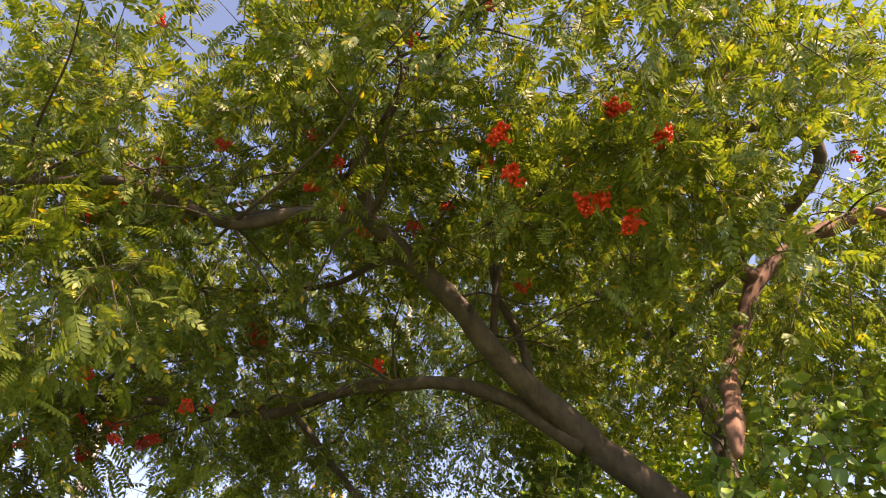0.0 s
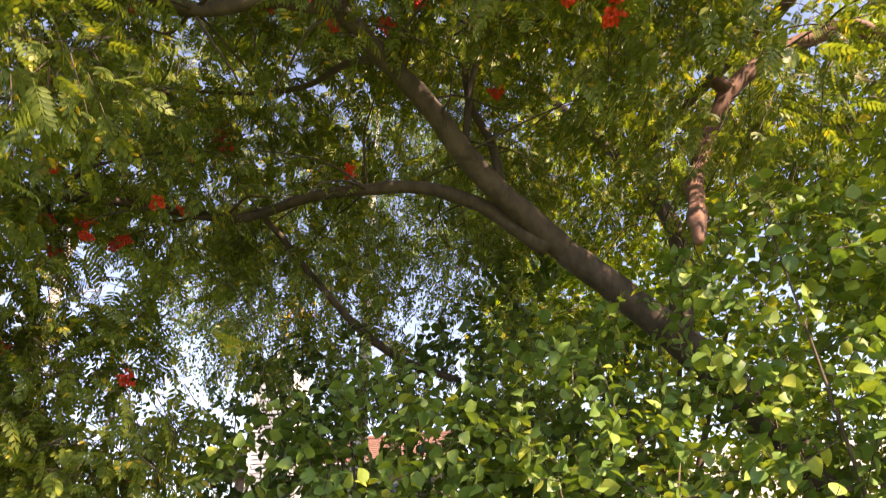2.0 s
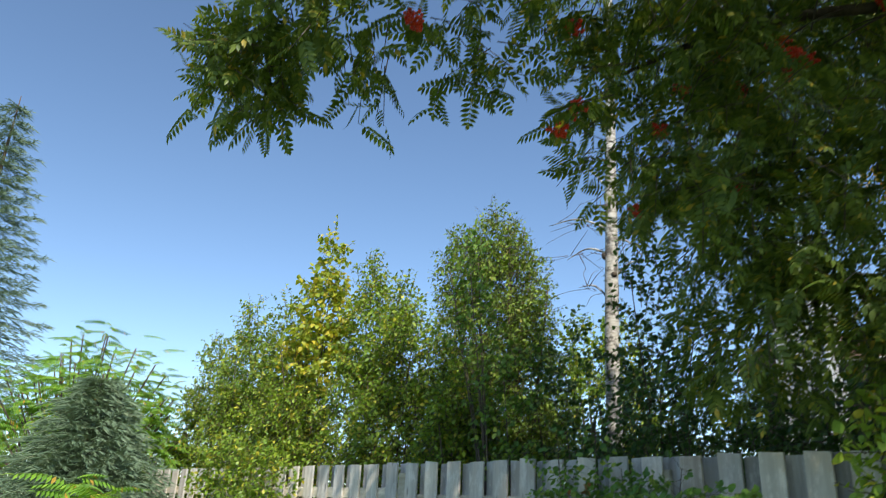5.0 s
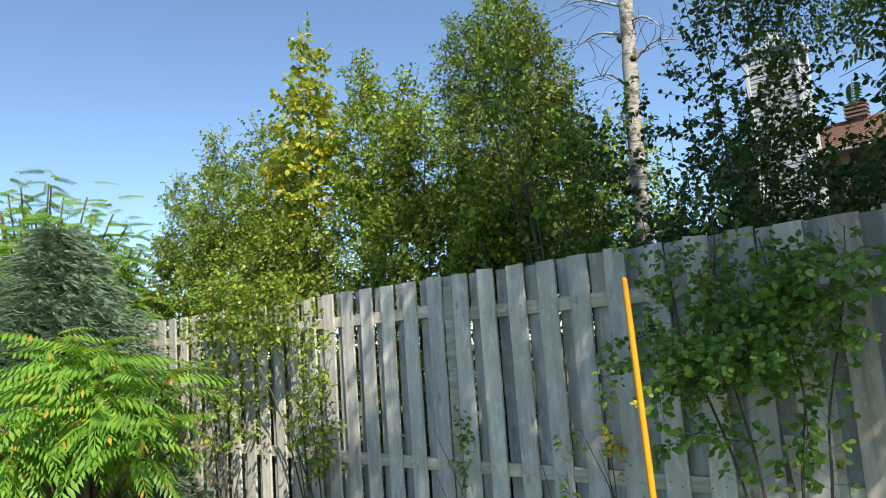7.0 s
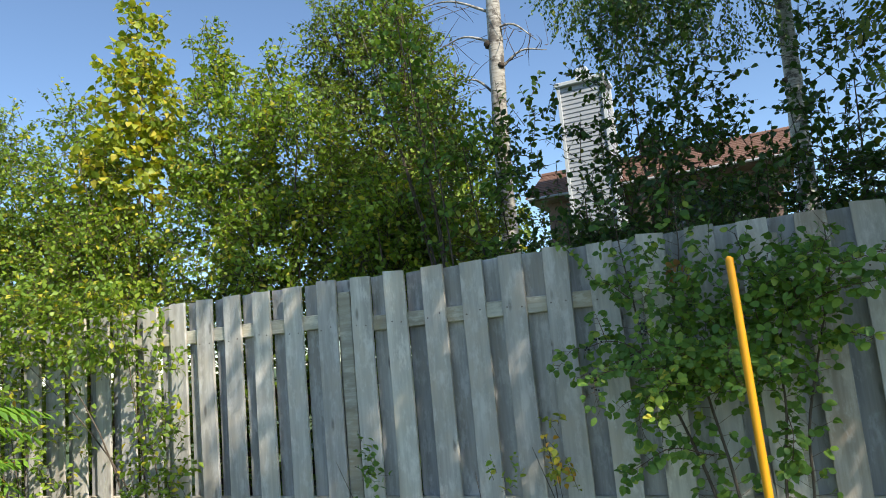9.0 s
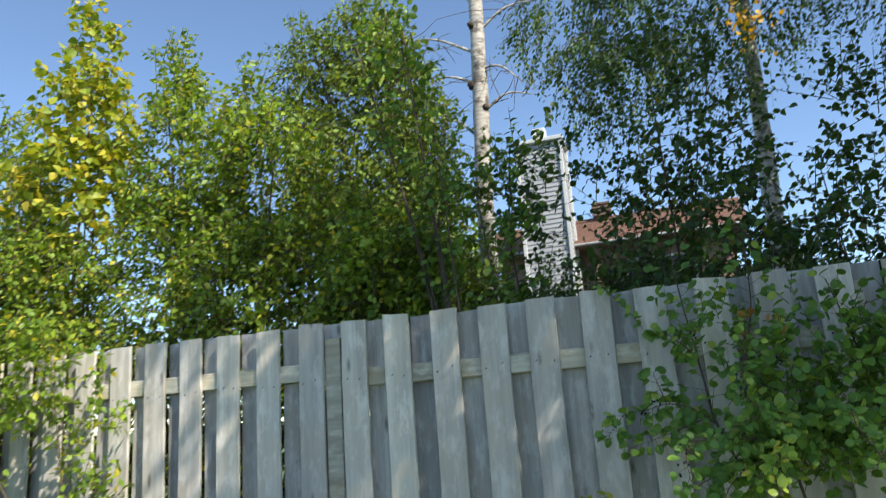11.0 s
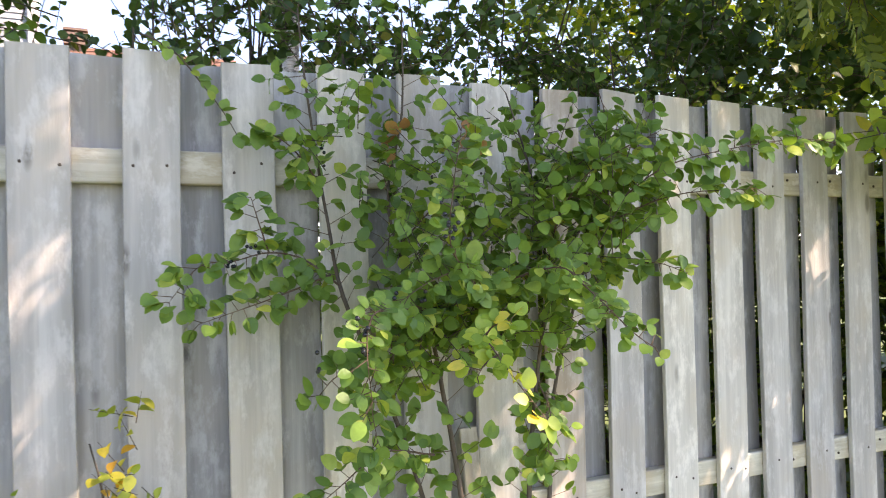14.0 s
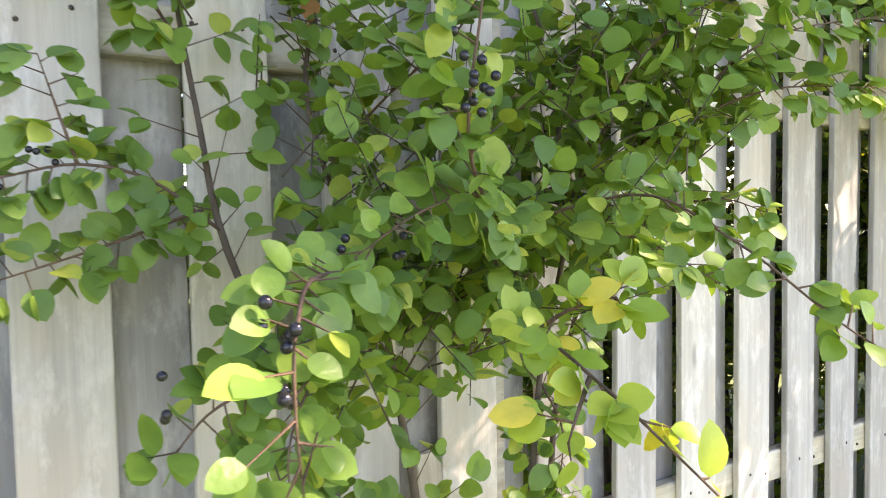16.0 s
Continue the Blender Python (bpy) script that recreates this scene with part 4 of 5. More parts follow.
def build_birch(name, base, top, r, seed, label, blobs, twigs, bare, yellow=()):
    t = thing(name, base, label, "tree")
    b = np.array(base)
    limb("trunk", [b + (0, 0, -0.1), b + (0.03, 0, 2.0), b + (0.05, 0.02, 3.6), b + (0.09, 0.03, 4.6), b + (0.12, 0.05, 5.6), b + (0.2, 0.1, top * 0.8), b + (0.3, 0.1, top)],
         [r * 1.25, r * 1.1, r, r * 0.98, r * 0.9, r * 0.6, r * 0.2], M_BIRCH, t, 12, "white bark with dark scars", seed, 0.06)
    rng = np.random.default_rng(seed)
    for z, dx, dy, dz in bare:
        a = b + np.array((0.08, 0.03, z))
        tip = a + np.array((dx, dy, dz))
        mid = a + np.array((dx, dy, dz)) * 0.5 + np.array((0, 0, 0.12))
        limb("branch", [a, mid, tip], [0.018, 0.012, 0.004], M_BIRCH, t, 6)
        for _ in range(7):
            s = a + (tip - a) * rng.uniform(0.25, 1.0) + np.array((0, 0, 0.06))
            e = s + rng.normal(size=3) * np.array((0.28, 0.2, 0.2)) + np.array((0, 0, 0.05))
            limb("twig", [s, (s + e) / 2 + rng.normal(size=3) * 0.04, e], [0.005, 0.0035, 0.002], M_TWIG, t, 4, "", int(rng.integers(1e6)), 0)
    foliage(t, blobs, twigs, 9, 0.36, SMALL, 1.3, M_DARK, seed + 2, 0.7, 0.0, 0.3, 0.003, gaps=0.36)
    # swollen scars where limbs were cut
    for z, a, k in ((4.73, 200, 1.0), (4.45, 320, 0.7), (5.4, 250, 0.6), (3.4, 280, 0.5)):
        c = b + np.array((0.09 + math.cos(radians(a)) * r * 0.8, 0.03 + math.sin(radians(a)) * r * 0.8, z))
        out = np.array((math.cos(radians(a)), math.sin(radians(a)), 0.5))
        limb("scar", [c - out * 0.03, c + out * 0.02, c + out * 0.05 * k], [0.06 * k, 0.05 * k, 0.02 * k], M_BARK, t, 8, "dark scar of a cut limb", seed, 0.2)
    if yellow:
        pos = np.repeat(np.array(yellow), 60, 0) + rng.normal(size=(60 * len(yellow), 3)) * np.array((0.13, 0.1, 0.16))
        scatter("yellow_foliage", SMALL, poses(pos, rng.normal(size=(len(pos), 3)) + np.array((0, 0, -0.8)), rng.normal(size=(len(pos), 3)), rng.uniform(1.4, 2.0, len(pos))), M_GOLD, t, "cluster of golden leaves")


def build_sumac(name, base, height, spread, count, seed, label, crowns, leaf=1.0):
    """Stems that end in whorls of long feathered leaves."""
    t = thing(name, base, label, "shrub")
    rng = np.random.default_rng(seed)
    b = np.array(base)
    pos, fw = [], []
    for c in range(crowns):
        a, rr = rng.uniform(0, 2 * math.pi), spread * math.sqrt(rng.uniform(0, 1))
        tip = b + np.array((math.cos(a) * rr, math.sin(a) * rr * 0.8, height * (1 - rng.uniform(0, 0.45) ** 1.4) * math.sqrt(1 - (0.88 * rr / spread) ** 2)))
        limb("stem", [b + (rng.uniform(-.15, .15), rng.uniform(-.15, .15), -0.05), b + (tip - b) * np.array((0.45, 0.45, 0.6)), tip - np.array((0, 0, 0.1))], [0.022, 0.017, 0.01], M_TWIG, t, 6, "", int(rng.integers(1e6)))
        for k in range(count):
            h = rng.uniform(0, 1)
            ang = k * 2.4 + rng.uniform(-0.3, 0.3)
            pos.append(tip + (b - tip) * np.array((0.22, 0.22, 0.3)) * h)
            fw.append((math.cos(ang), math.sin(ang), 0.6 - 0.85 * h + rng.uniform(-0.25, 0.2)))
    pos, fw = np.array(pos) + np.array((0, 0, 0.12)), np.array(fw)
    m = poses(pos, fw, np.tile((0, 0, 1.0), (len(pos), 1)) + rng.normal(size=(len(pos), 3)) * 0.2, leaf * rng.uniform(0.75, 1.15, len(pos)))
    scatter("crown", SUMAC_LEAF, m, M_SUMAC, t)


def build_spruce(name, base, height, spread, tiers, seed, label, per=12):
    """A conifer: whorls of drooping boughs set with needle tufts."""
    t = thing(name, base, label, "tree")
    b = np.array(base)
    limb("trunk", [b + (0, 0, -0.1), b + (0, 0, height * 0.5), b + (0, 0, height)], [spread * 0.07, spread * 0.04, 0.01], M_TWIG, t, 8)
    rng = np.random.default_rng(seed)
    pos, fw = [], []
    for i in range(tiers):
        u = i / tiers
        z, r = height * (0.08 + 0.92 * u), spread * (1 - u) ** 0.8 + 0.06
        for k in range(per):
            a = 2 * math.pi * (k + rng.uniform(-0.3, 0.3)) / per + i
            rr = r * rng.uniform(0.7, 1.1)
            n = max(4, int(rr * 16))
            for j in range(n):
                s = (j + 1) / n
                p = b + np.array((math.cos(a) * rr * s, math.sin(a) * rr * s, z - 0.28 * rr * s + 0.14 * rr * s * s))
                for q in range(3):
                    pos.append(p + rng.normal(size=3) * 0.03)
                    side = rng.uniform(-1.1, 1.1)
                    fw.append((math.cos(a + side), math.sin(a + side), rng.uniform(-0.35, 0.25)))
    tuft = []
    faces = []
    for k in range(7):
        a = 2 * math.pi * k / 7
        o = len(tuft)
        tuft += [(0.03 * k / 3, 0, 0), (0.045 + 0.02 * k, 0.035 * math.cos(a), 0.035 * math.sin(a)), (0.03 * k / 3 + 0.02, 0.003, 0.003)]
        faces.append((o, o + 1, o + 2))
    m = poses(np.array(pos), np.array(fw), np.tile((0.1, 0.1, 1.0), (len(pos), 1)), rng.uniform(0.9, 1.6, len(pos)) * (spread / 1.6) ** 0.5)
    scatter("crown", (np.array(tuft), faces), m, M_SPRUCE, t)


# ---- houses ----
def build_house():
    h = thing("house", (0.3, 15.2, 0), "house with red-brown shingle roof behind the trees", "house")
    o = h.location

    def put(name, x0, x1, y0, y1, z0, z1, mat, label="", bevel=0.0, parent=None):
        return part(name, box_bm(x0 - o[0], x1 - o[0], y0 - o[1], y1 - o[1], z0, z1, bevel), mat, h, label)
    put("wall", -2.5, 3.05, 14.0, 16.4, 0, 5.02, M_HOUSEWALL)
    put("soffit", -2.85, 3.4, 13.5, 16.9, 5.02, 5.08, M_DARKTRIM)
    put("gutter", -2.85, 3.4, 13.36, 13.44, 5.06, 5.12, M_SIDING, "pale gutter along the eave", 0.02)
    put("corner_post", -0.12, 0.08, 13.62, 13.8, 0, 5.02, M_DARKTRIM)
    put("window_frame", 0.6, 2.2, 13.94, 14.0, 3.3, 4.7, M_TRIM)
    put("window_pane", 0.67, 2.13, 13.925, 13.95, 3.37, 4.63, M_GLASS)
    # shingle courses rising to the ridge
    n = 12
    for side in (0, 1):
        for i in range(n):
            a, b = i / n, (i + 1) / n
            y0, y1 = 13.38 + 1.82 * a, 13.38 + 1.82 * b + 0.05
            z0, z1 = 5.1 + 0.95 * a, 5.1 + 0.95 * b + 0.02
            bm = bmesh.new()
            ys = ((y0, z0), (y1, z1), (y1, z1 + 0.012), (y0, z0 + 0.05))
            rows = []
            for x in (-2.9, 3.45):
                rows.append([bm.verts.new((x - o[0], (y if side == 0 else 30.4 - y) - o[1], z)) for y, z in ys])
            for k in range(4):
                bm.faces.new((rows[0][k], rows[0][(k + 1) % 4], rows[1][(k + 1) % 4], rows[1][k]))
            bm.faces.new(rows[0][::-1])
            bm.faces.new(rows[1])
            bmesh.ops.recalc_face_normals(bm, faces=bm.faces)
            part("shingle_course", bm, M_ROOF, h)
    v, f = tube([(-2.9 - o[0], 15.2 - o[1], 6.08), (3.45 - o[0], 15.2 - o[1], 6.08)], [0.07, 0.07], 8, 1)
    link_mesh("ridge_cap", v, f, M_ROOF, h)
    # slatted roof vent
    for i in range(4):
        put("vent_slat", -0.16, 0.32, 15.0, 15.45, 6.16 + 0.1 * i, 6.21 + 0.1 * i, M_DARKTRIM)
    put("vent_core", -0.08, 0.24, 15.08, 15.37, 5.9, 6.48, M_DARKTRIM)
    c = thing("chimney", (-1.03, 13.2, 0), "tall chimney clad in pale lapped siding boards", "chimney")
    part("core", box_bm(-0.5, 0.5, -0.4, 0.4, 0, 7.6, 0), M_SIDING, c)
    src = None
    for i in range(65):
        z = 0.3 + 0.112 * i
        if src is None:
            bm = bmesh.new()
            rows = []
            for zz, e in ((0, 0.532), (0.108, 0.515)):
                rows.append([bm.verts.new((sx * e, sy * (e - 0.1), zz)) for sx, sy in ((-1, -1), (1, -1), (1, 1), (-1, 1))])
            for k in range(4):
                bm.faces.new((rows[0][k], rows[0][(k + 1) % 4], rows[1][(k + 1) % 4], rows[1][k]))
            bm.faces.new(rows[0][::-1])
            bm.faces.new(rows[1])
            src = part("siding_board", bm, M_SIDING, c)
            src.location = (0, 0, z)
        else:
            shared("siding_board", src, Matrix.Translation((0, 0, z)), c)
    for sx in (-1, 1):
        for sy in (-1, 1):
            part("corner_trim", box_bm(sx * 0.54 - 0.04, sx * 0.54 + 0.04, sy * 0.44 - 0.04, sy * 0.44 + 0.04, 0, 7.6, 0.004), M_TRIM, c)
    part("cap", box_bm(-0.62, 0.62, -0.52, 0.52, 7.6, 7.7, 0.015), M_TRIM, c)
    part("flue", box_bm(-0.16, 0.16, -0.16, 0.16, 7.7, 8.1, 0.02), M_TRIM, c)

    g = thing("neighbour_house", (9.5, 12.0, 0), "house with a low grey shingle roof beyond the fence", "house")
    part("wall", box_bm(-2.6, 4.0, -2.2, 3.0, 0, 3.4), M_HOUSEWALL, g)
    bm = bmesh.new()
    ring = []
    for x in (-3.1, 4.4):
        ring.append([bm.verts.new((x, y, z)) for y, z in ((-2.8, 3.35), (0.4, 4.75), (3.5, 3.35), (3.5, 3.25), (-2.8, 3.25))])
    for k in range(5):
        bm.faces.new((ring[0][k], ring[0][(k + 1) % 5], ring[1][(k + 1) % 5], ring[1][k]))
    bm.faces.new(ring[0][::-1])
    bm.faces.new(ring[1])
    bmesh.ops.recalc_face_normals(bm, faces=bm.faces)
    part("roof", bm, M_GREYROOF, g)
    part("fascia", box_bm(-3.1, 4.4, -2.84, -2.8, 3.2, 3.36, 0.004), M_TRIM, g)


# ---- things in front of the fence ----
def build_pole():
    p = thing("marker_pole", (2.27, -1.72, 0), "orange painted marker pole standing in the lawn", "pole")
    v, f = tube([(0.01, 0.03, -0.1), (0.008, 0.02, 0.6), (0.0, 0.006, 1.2), (-0.005, -0.005, 1.57), (-0.006, -0.006, 1.605), (-0.006, -0.006, 1.615)], [0.0115, 0.0115, 0.011, 0.0105, 0.0095, 0.005], 12, 4)
    link_mesh("shaft", v, f, M_POLE, p, "", True)


def build_front_bush():
    """The buckthorn that grows against the fence: upright stems, twigs that reach out, leaves on short spurs."""
    base = (2.2, -0.25, 0)
    t = thing("buckthorn_bush", base, "green buckthorn bush with black berries against the fence", "bush")
    stems = [
        [(2.12, -0.24, -0.05), (2.02, -0.22, 0.6), (1.89, -0.2, 1.03), (1.78, -0.2, 1.29), (1.75, -0.17, 1.49), (1.73, -0.15, 1.65), (1.70, -0.14, 1.9), (1.69, -0.13, 2.06)],
        [(2.18, -0.25, -0.05), (2.1, -0.22, 0.7), (2.05, -0.22, 1.01), (2.01, -0.22, 1.21), (1.94, -0.18, 1.42), (1.93, -0.14, 1.58), (1.98, -0.13, 1.8), (1.99, -0.12, 2.1)],
        [(2.26, -0.25, -0.05), (2.3, -0.24, 0.7), (2.35, -0.22, 1.05), (2.34, -0.3, 1.31), (2.3, -0.3, 1.6), (2.25, -0.25, 1.85)],
        [(2.3, -0.22, -0.05), (2.4, -0.18, 0.6), (2.43, -0.17, 0.95), (2.52, -0.2, 1.3), (2.6, -0.25, 1.6), (2.62, -0.2, 1.85)],
    ]
    twigs = [
        [(2.16, -0.35, 1.17), (2.0, -0.55, 1.32), (1.88, -0.68, 1.41), (1.87, -0.72, 1.53), (1.91, -0.68, 1.66)],
        [(2.34, -0.3, 1.31), (2.42, -0.4, 1.45), (2.45, -0.5, 1.53), (2.55, -0.55, 1.61), (2.74, -0.56, 1.66), (3.0, -0.57, 1.70), (3.18, -0.56, 1.70)],
        [(2.34, -0.3, 1.33), (2.29, -0.45, 1.49), (2.38, -0.5, 1.62), (2.55, -0.55, 1.71)],
        [(2.42, -0.4, 1.45), (2.61, -0.5, 1.54), (2.87, -0.55, 1.56)],
        [(2.2, -0.28, 1.25), (2.1, -0.4, 1.3), (2.18, -0.6, 1.36), (2.17, -0.75, 1.31), (2.2, -0.85, 1.23), (2.23, -0.88, 1.20)],
        [(1.98, -0.22, 1.27), (1.9, -0.45, 1.27), (1.72, -0.7, 1.29), (1.66, -0.81, 1.27), (1.65, -0.83, 1.22), (1.66, -0.82, 1.14)],
        [(1.77, -0.2, 1.32), (1.68, -0.2, 1.39), (1.59, -0.2, 1.41), (1.5, -0.22, 1.39), (1.42, -0.25, 1.38), (1.35, -0.28, 1.30)],
        [(1.75, -0.19, 1.35), (1.64, -0.2, 1.31), (1.55, -0.2, 1.28), (1.42, -0.2, 1.24)],
        [(1.59, -0.2, 1.41), (1.57, -0.19, 1.48), (1.55, -0.19, 1.55)],
        [(2.02, -0.22, 1.18), (1.97, -0.3, 1.22), (1.83, -0.42, 1.15), (1.76, -0.5, 1.08), (1.77, -0.5, 0.98)],
        [(1.82, -0.42, 1.16), (1.7, -0.45, 1.13), (1.65, -0.46, 1.09)],
        [(2.35, -0.22, 1.02), (2.36, -0.27, 0.93), (2.33, -0.27, 0.78)],
        [(2.02, -0.22, 0.85), (1.85, -0.3, 0.9), (1.72, -0.34, 0.84), (1.62, -0.36, 0.78)],
        [(1.94, -0.18, 1.42), (2.0, -0.3, 1.52), (2.05, -0.42, 1.6), (2.03, -0.5, 1.70)],
        [(1.73, -0.15, 1.6), (1.65, -0.2, 1.68), (1.58, -0.2, 1.72)],
        [(2.3, -0.3, 1.55), (2.42, -0.42, 1.66), (2.5, -0.46, 1.74)],
        [(2.1, -0.4, 1.3), (1.98, -0.55, 1.36), (1.86, -0.62, 1.34), (1.78, -0.64, 1.30)],
        [(2.52, -0.2, 1.3), (2.62, -0.38, 1.36), (2.7, -0.46, 1.33)],
        [(2.34, -0.3, 1.31), (2.3, -0.5, 1.3), (2.33, -0.62, 1.24)],
    ]
    pale = [[(2.06, -0.32, 1.15), (2.04, -0.45, 1.18), (1.94, -0.7, 1.22), (1.91, -0.82, 1.2), (1.90, -0.9, 1.17), (1.91, -0.98, 1.12)],
            [(1.94, -0.7, 1.22), (1.93, -0.76, 1.25), (1.95, -0.8, 1.265)], [(1.92, -0.8, 1.2), (1.87, -0.84, 1.19), (1.85, -0.85, 1.17)]]
    for i, s in enumerate(stems + twigs + pale):
        r = 0.0085 if i < 4 else 0.0028
        limb("stem" if i < 4 else "twig", s, [r * (1 - 0.75 * k / (len(s) - 1)) for k in range(len(s))], M_TWIG if i < 4 else M_REDTWIG, t, 6, "", i)
    rng = np.random.default_rng(77)

    def leafy(lines, gap, spur, low=0.0):
        """Places of leaves in small fans along the lines, and the spurs that hold them."""
        pos, fw, up, spurs = [], [], [], []
        for s in lines:
            line = np.array(smooth_line(s, [1] * len(s), 12)[0])
            run = np.concatenate([[0], np.cumsum(np.linalg.norm(np.diff(line, axis=0), axis=1))])
            side = 1.0
            for d in np.arange(0.02, run[-1] + gap, gap):
                d = min(d, run[-1])
                q = np.array([np.interp(d, run, line[:, j]) for j in range(3)])
                if q[2] < low:
                    continue
                j = min(int(np.searchsorted(run, d)), len(line) - 1)
                along = line[j] - line[max(j - 1, 0)]
                along = along / (np.linalg.norm(along) + 1e-9)
                out = np.cross(along, (0.15, -0.75, 0.65)) * side + rng.normal(size=3) * 0.35 + along * 0.4
                out /= np.linalg.norm(out)
                e = q + out * rng.uniform(0.3, 1.0) * spur
                e[1] = min(e[1], -0.07)
                spurs.append((q, e))
                for k in range(rng.integers(2, 5)):
                    pos.append(q + (e - q) * (1.0 - 0.25 * k * rng.random()))
                    v = out * 0.8 + rng.normal(size=3) * 0.6
                    fw.append(v + np.array((0, 0, -0.15)))
                    up.append(rng.normal(size=3) * 0.33 + np.array((0.0, -0.6, 0.75)))
                side = -side
        return np.array(pos), np.array(fw), np.array(up), spurs
    p1, f1, u1, s1 = leafy(stems, 0.027, 0.12, 0.6)
    p2, f2, u2, s2 = leafy(twigs, 0.0145, 0.045)
    pos, fw, up, spurs = np.concatenate([p1, p2]), np.concatenate([f1, f2]), np.concatenate([u1, u2]), s1 + s2
    pos[:, 1] = np.minimum(pos[:, 1], -0.075)
    fw[:, 1] = np.where(pos[:, 1] > -0.13, np.minimum(fw[:, 1], 0.0), fw[:, 1])
    m = poses(pos, fw, up, rng.uniform(0.62, 1.02, len(pos)) * np.where(pos[:, 1] < -0.6, 0.72, 1.0))
    order = np.argsort(pos[:, 1])
    scatter("crown", BUSH_LEAF, m[order[280:]], M_BUSH, t, "round green leaves")
    # the leaves that stand out furthest, one by one
    kinds = []
    for k, i in enumerate(order[:280]):
        mm = Matrix.Translation((-base[0], -base[1], -base[2])) @ Matrix(m[i].tolist())
        if len(kinds) < 3:
            ob = link_mesh("leaf", [tuple(v) for v in BUSH_LEAF[k][0]], BUSH_LEAF[k][1], M_BUSHLEAF, t, "", True)
            ob.matrix_basis = mm
            kinds.append(ob)
        else:
            shared("leaf", kinds[k % 3], mm, t)
    p3, f3, u3, s3 = leafy(pale, 0.03, 0.03)
    keep = p3[:, 1] < -0.62
    scatter("pale_foliage", BUSH_LEAF, poses(p3[keep], f3[keep], u3[keep], rng.uniform(0.5, 0.8, int(keep.sum()))), M_LIME, t, "pale yellow-green young leaves")
    spurs += s3
    a, e = np.array([q[0] for q in spurs]), np.array([q[1] for q in spurs])
    tw = poses(a, e - a, np.tile((0.3, 0.2, 1.0), (len(a), 1)), np.ones(len(a)))
    tw[:, :3, 0] *= np.linalg.norm(e - a, axis=1)[:, None]
    tw[:, :3, 1:3] *= 0.0014
    tri = np.array([(0, 1, 0), (0, -0.5, 0.87), (0, -0.5, -0.87), (1, 0.5, 0), (1, -0.25, 0.43), (1, -0.25, -0.43)])
    scatter("shoot_mass", (tri, [(0, 1, 4, 3), (1, 2, 5, 4), (2, 0, 3, 5)]), tw, M_REDTWIG, t)
    # leaves deeper inside
    foliage(t, [(1.85, -0.27, 1.36, 0.2, 0.12, 0.2), (2.08, -0.34, 1.33, 0.25, 0.16, 0.2, 1.2), (2.33, -0.38, 1.45, 0.26, 0.16, 0.2, 1.2), (1.95, -0.38, 1.17, 0.2, 0.15, 0.14), (2.3, -0.32, 1.2, 0.2, 0.14, 0.12), (2.48, -0.4, 1.6, 0.24, 0.16, 0.18), (1.85, -0.17, 1.68, 0.2, 0.08, 0.2, 0.7), (2.2, -0.25, 1.72, 0.3, 0.1, 0.16, 0.6), (1.85, -0.3, 0.95, 0.14, 0.1, 0.14, 0.7), (2.38, -0.22, 0.9, 0.12, 0.08, 0.2, 0.5)],
            400, 6, 0.13, BUSH_LEAF, 0.8, M_BUSH, 78, shell=0.2, twig_r=0.0018, name="inner_foliage", gaps=0.12)
    # withered leaves
    pos = np.repeat(np.array([(2.02, -0.48, 1.70), (1.945, -0.16, 1.75), (1.94, -0.16, 1.68)]), 5, 0) + rng.normal(size=(15, 3)) * 0.022
    pos[:, 1] = np.minimum(pos[:, 1], -0.08)
    scatter("withered_foliage", BUSH_LEAF, poses(pos, rng.normal(size=(15, 3)) + np.array((0, 0, -0.8)), rng.normal(size=(15, 3)) + np.array((0, -0.8, 0)), rng.uniform(0.6, 0.95, 15)), M_RUST, t, "withered rust-brown leaves")
    # black berries in small bunches on the spurs
    src = None
    spots = [((1.865, -0.725, 1.44), 7), ((1.86, -0.72, 1.475), 4), ((1.655, -0.815, 1.265), 5), ((1.66, -0.82, 1.235), 4), ((1.5, -0.225, 1.385), 5), ((1.56, -0.2, 1.42), 4), ((1.74, -0.17, 1.68), 4), ((1.85, -0.6, 1.3), 3), ((1.62, -0.6, 1.175), 3), ((2.02, -0.4, 1.55), 4), ((1.78, -0.62, 1.31), 3), ((2.2, -0.5, 1.36), 3)]
    for c, n in spots:
        for _ in range(n):
            p = np.array(c) + rng.normal(size=3) * 0.009
            m4 = Matrix.Translation((p[0] - base[0], p[1] - base[1], p[2]))
            if src is None:
                bm = bmesh.new()
                bmesh.ops.create_icosphere(bm, subdivisions=2, radius=0.0048)
                for face in bm.faces:
                    face.smooth = True
                src = part("berry", bm, M_BLACKBERRY, t)
                src.matrix_basis = m4
            else:
                shared("berry", src, m4, t)


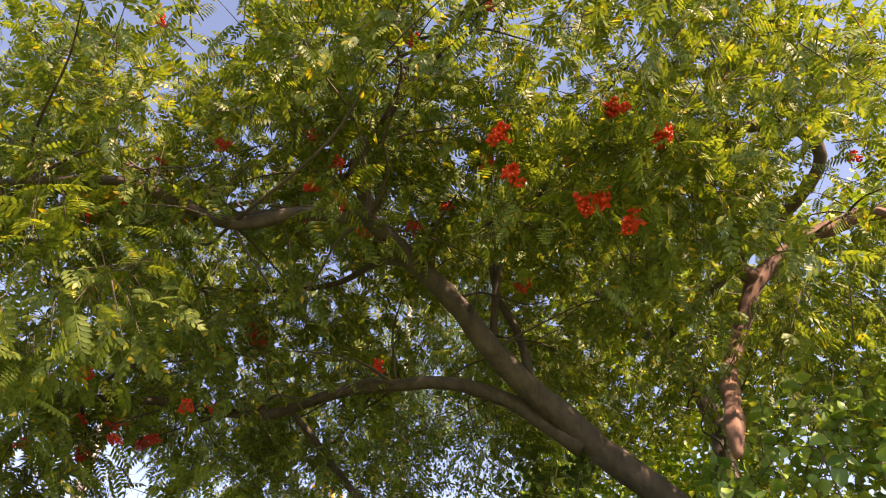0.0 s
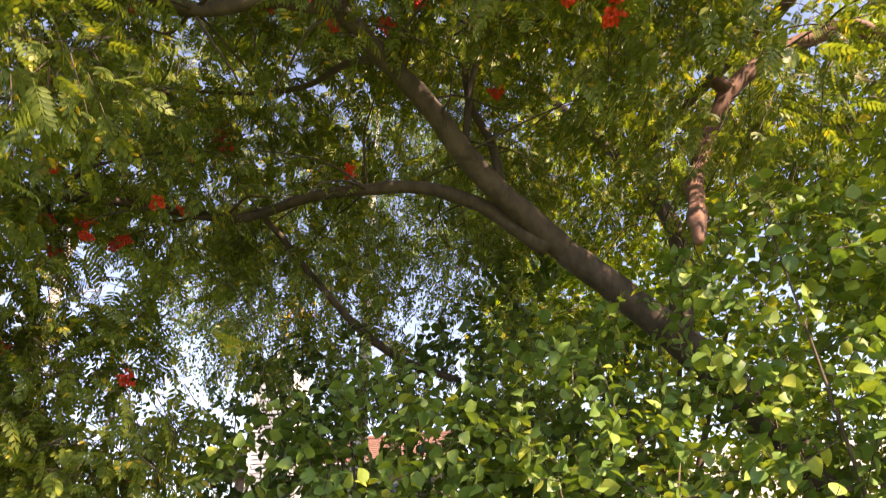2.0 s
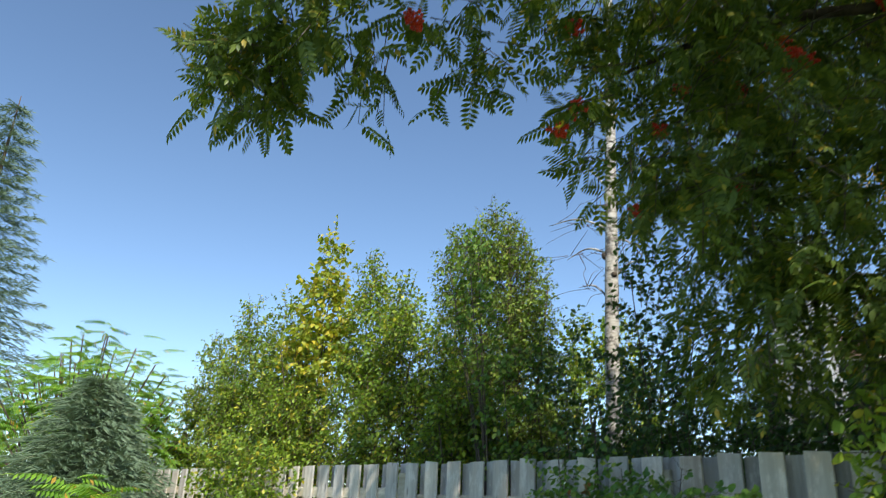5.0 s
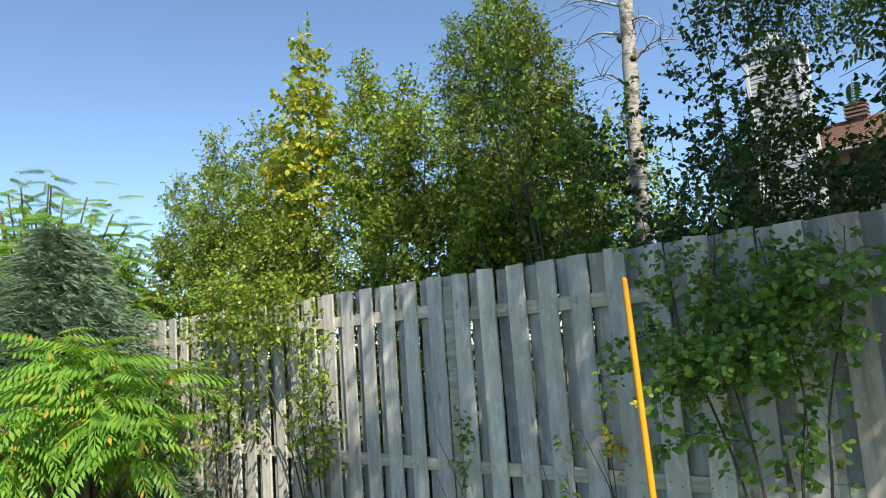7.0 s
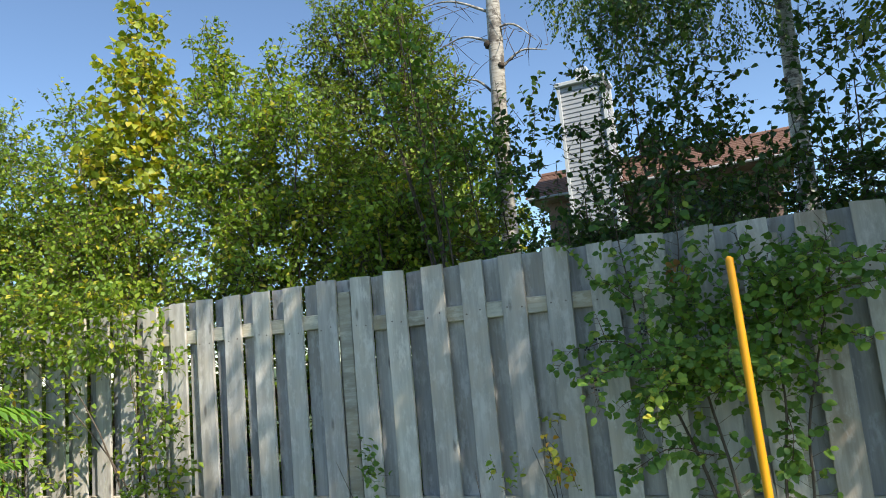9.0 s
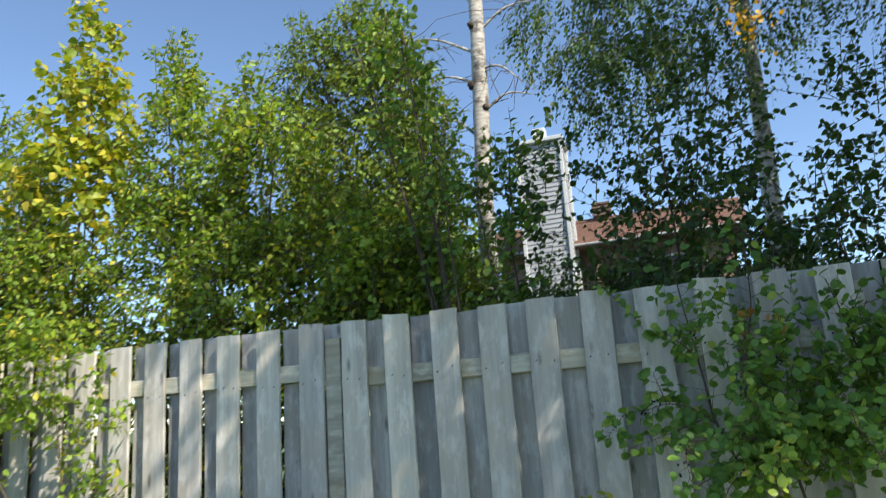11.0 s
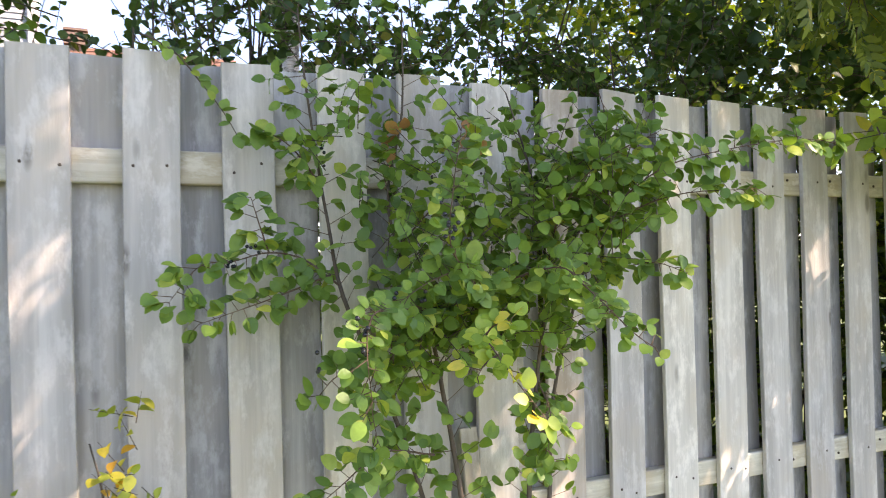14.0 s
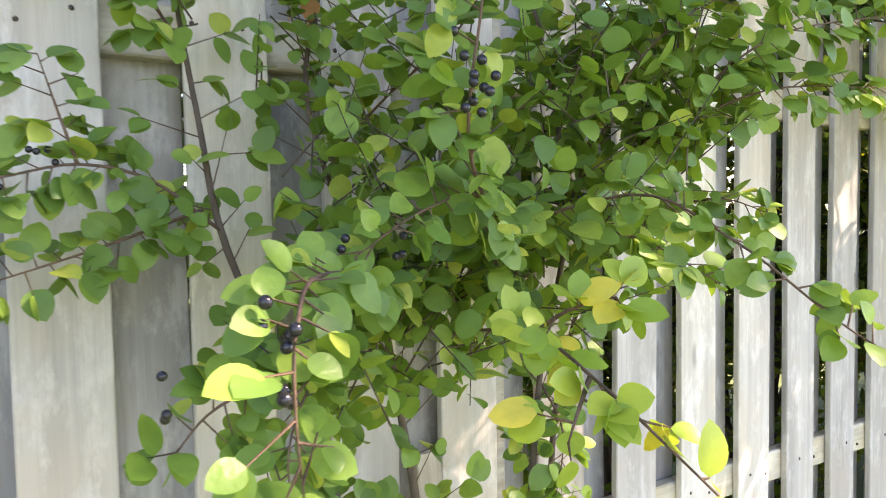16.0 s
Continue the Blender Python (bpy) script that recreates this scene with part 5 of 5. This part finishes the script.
def build_small_plants():
    """Seedlings, vines and the thick growth at the foot of the rowan."""
    for i, (x, y, top, tw, mat, lab) in enumerate(((1.27, -0.14, 1.16, 24, M_AUTUMN, "thin yellowing seedling in front of the fence"), (0.12, -0.14, 1.05, 26, M_BUSH, "small green seedling in front of the fence"), (0.95, -0.12, 1.0, 14, M_LIME, "thin yellowing seedling in front of the fence"))):
        shrub("seedling", (x, y, 0), lab, "plant", [(x, y, top - 0.3, 0.09, 0.06, 0.3)], tw, 4, 0.1, OVATE, 0.8, mat, 120 + i, stems=2, radius=0.005, shell=0.2, twig_r=0.0015)
    shrub("climbing_shrub", (-1.5, -0.25, 0), "straggling green vine climbing the sunlit fence", "vine",
          [(-1.45, -0.22, 1.45, 0.22, 0.12, 0.5), (-1.4, -0.25, 0.9, 0.26, 0.14, 0.5), (-2.0, -0.25, 1.85, 0.5, 0.16, 0.35, 1.4), (-2.7, -0.28, 1.95, 0.5, 0.18, 0.35, 1.2)], 420, 6, 0.16, SMALL, 1.1, M_SHRUB, 131, stems=5, radius=0.008, twig_r=0.002)
    shrub("climbing_shrub", (-2.7, -0.3, 0), "straggling green vine climbing the sunlit fence", "vine",
          [(-2.5, -0.28, 1.3, 0.5, 0.16, 0.7), (-3.1, -0.3, 1.2, 0.5, 0.2, 0.7)], 230, 6, 0.16, SMALL, 1.1, M_SHRUB, 132, stems=5, radius=0.008, twig_r=0.002, gaps=0.3)
    v = thing("vine_twig", (1.33, -0.05, 1.93), "thin leafy twig hanging over the fence top", "vine")
    line = [(1.30, 0.02, 2.0), (1.33, -0.05, 1.97), (1.39, -0.06, 1.93), (1.44, -0.06, 1.87), (1.5, -0.06, 1.79), (1.55, -0.065, 1.70)]
    limb("twig", line, [0.003, 0.003, 0.0026, 0.002, 0.0016, 0.001], M_TWIG, v, 5)
    rng = np.random.default_rng(91)
    pos = np.array(smooth_line(line, [1] * 6, 3)[0])[4:]
    pos = np.repeat(pos, 2, 0)
    scatter("foliage", BUSH_LEAF, poses(pos, rng.normal(size=(len(pos), 3)) * np.array((1, 0.15, 0.6)) + np.array((0.2, -0.25, 0)), rng.normal(size=(len(pos), 3)) * 0.3 + np.array((0, -0.7, 0.6)), rng.uniform(0.5, 0.85, len(pos))), M_BUSH, v)
    d = thing("dry_stalk", (1.18, -0.07, 0), "bare dark dry stalk leaning on the fence", "twig")
    limb("stalk", [(1.24, -0.09, -0.03), (1.22, -0.075, 0.45), (1.20, -0.07, 0.8), (1.17, -0.06, 0.95)], [0.004, 0.0035, 0.003, 0.002], M_TWIG, d, 5)
    # broad-leaved growth round the rowan
    for i, (x, y, top, w, d, tw, mat) in enumerate(((4.95, -0.45, 2.75, 0.55, 0.32, 260, M_LILAC), (5.5, -0.4, 3.0, 0.8, 0.35, 330, M_LILAC), (6.6, -0.45, 3.1, 0.85, 0.35, 380, M_LILAC), (7.7, -0.5, 3.7, 0.9, 0.45, 380, M_LILAC), (4.6, 0.9, 3.7, 1.0, 0.5, 340, M_DARK), (6.2, 1.0, 4.2, 1.1, 0.5, 380, M_DARK), (8.7, -0.3, 4.4, 0.9, 0.8, 380, M_CEDAR))):
        shrub("lilac_shrub", (x, y, 0), "thick broad-leaved green shrub beside the rowan", "shrub",
              [(x, y, top * 0.45, w, d, top * 0.3), (x, y, top * 0.78, w * 0.9, d, top * 0.24)], int(tw * 1.8), 7, 0.26, ROUND, 0.95, mat, 140 + i, stems=6, radius=0.016, group="shrubs round the rowan", shell=0.4, gaps=0.2)
    shrub("yellow_shrub", (4.7, -0.42, 0), "shrub with bright yellow-green leaves arching along the fence", "shrub",
          [(3.85, -0.5, 1.85, 0.26, 0.25, 0.26), (4.05, -0.5, 2.02, 0.3, 0.25, 0.3), (4.4, -0.55, 1.8, 0.35, 0.22, 0.24), (5.0, -0.8, 1.72, 0.35, 0.2, 0.2)], 270, 6, 0.2, ROUND, 0.75, M_LIME, 151, stems=6, radius=0.01, shell=0.3)


build_rowan()
build_row_behind()
build_saplings()
build_backing()
build_birch("birch_tree", (-0.05, 3.25, 0), 10.5, 0.086, 201, "birch with white bark and bare upper twigs", [(0.2, 3.4, 9.1, 1.2, 1.2, 1.2)], 260,
            [(4.75, -0.75, 0.1, 0.12), (4.4, 0.55, 0.1, 0.15), (5.1, -0.9, -0.1, 0.25), (5.3, 0.7, 0.1, 0.3), (4.1, -0.5, 0.0, 0.3), (5.7, -0.6, 0.1, 0.5), (4.9, 0.5, -0.1, -0.3)])
build_birch("birch_tree", (3.02, 6.9, 0), 11.5, 0.12, 202, "birch with drooping twigs full of small dark leaves",
            [(2.5, 6.2, 6.8, 1.7, 1.1, 1.7), (3.8, 5.8, 8.1, 2.0, 1.3, 1.6), (5.5, 6.3, 7.0, 1.6, 1.1, 1.7), (1.5, 5.8, 5.9, 0.7, 0.7, 1.2), (0.7, 6.0, 7.0, 0.9, 0.8, 1.6), (0.9, 5.9, 5.6, 0.6, 0.6, 0.8)], 7000,
            [(5.8, -1.6, -0.6, 0.6), (6.4, 1.4, -0.5, 0.7), (7.0, -1.2, -0.7, 1.0)], [(2.87, 4.78, 5.56)])
build_sumac("sumac_shrub", (-2.15, -1.75, 0), 1.75, 1.0, 16, 301, "sumac with long bright green feathered leaves", 26)
build_sumac("sumac_tree", (-6.6, -0.6, 0), 4.0, 2.2, 15, 302, "tall sumac with drooping feathered green leaves", 170, 0.72)
build_spruce("spruce_tree", (-4.5, -1.1, 0), 3.0, 1.65, 26, 303, "bushy blue-grey spruce beside the fence", 18)
build_spruce("spruce_tree", (-14.0, -1.3, 0), 11.0, 2.6, 26, 304, "tall dark spruce standing far off", 10)
build_house()
build_pole()
build_front_bush()
build_small_plants()
build_fence()
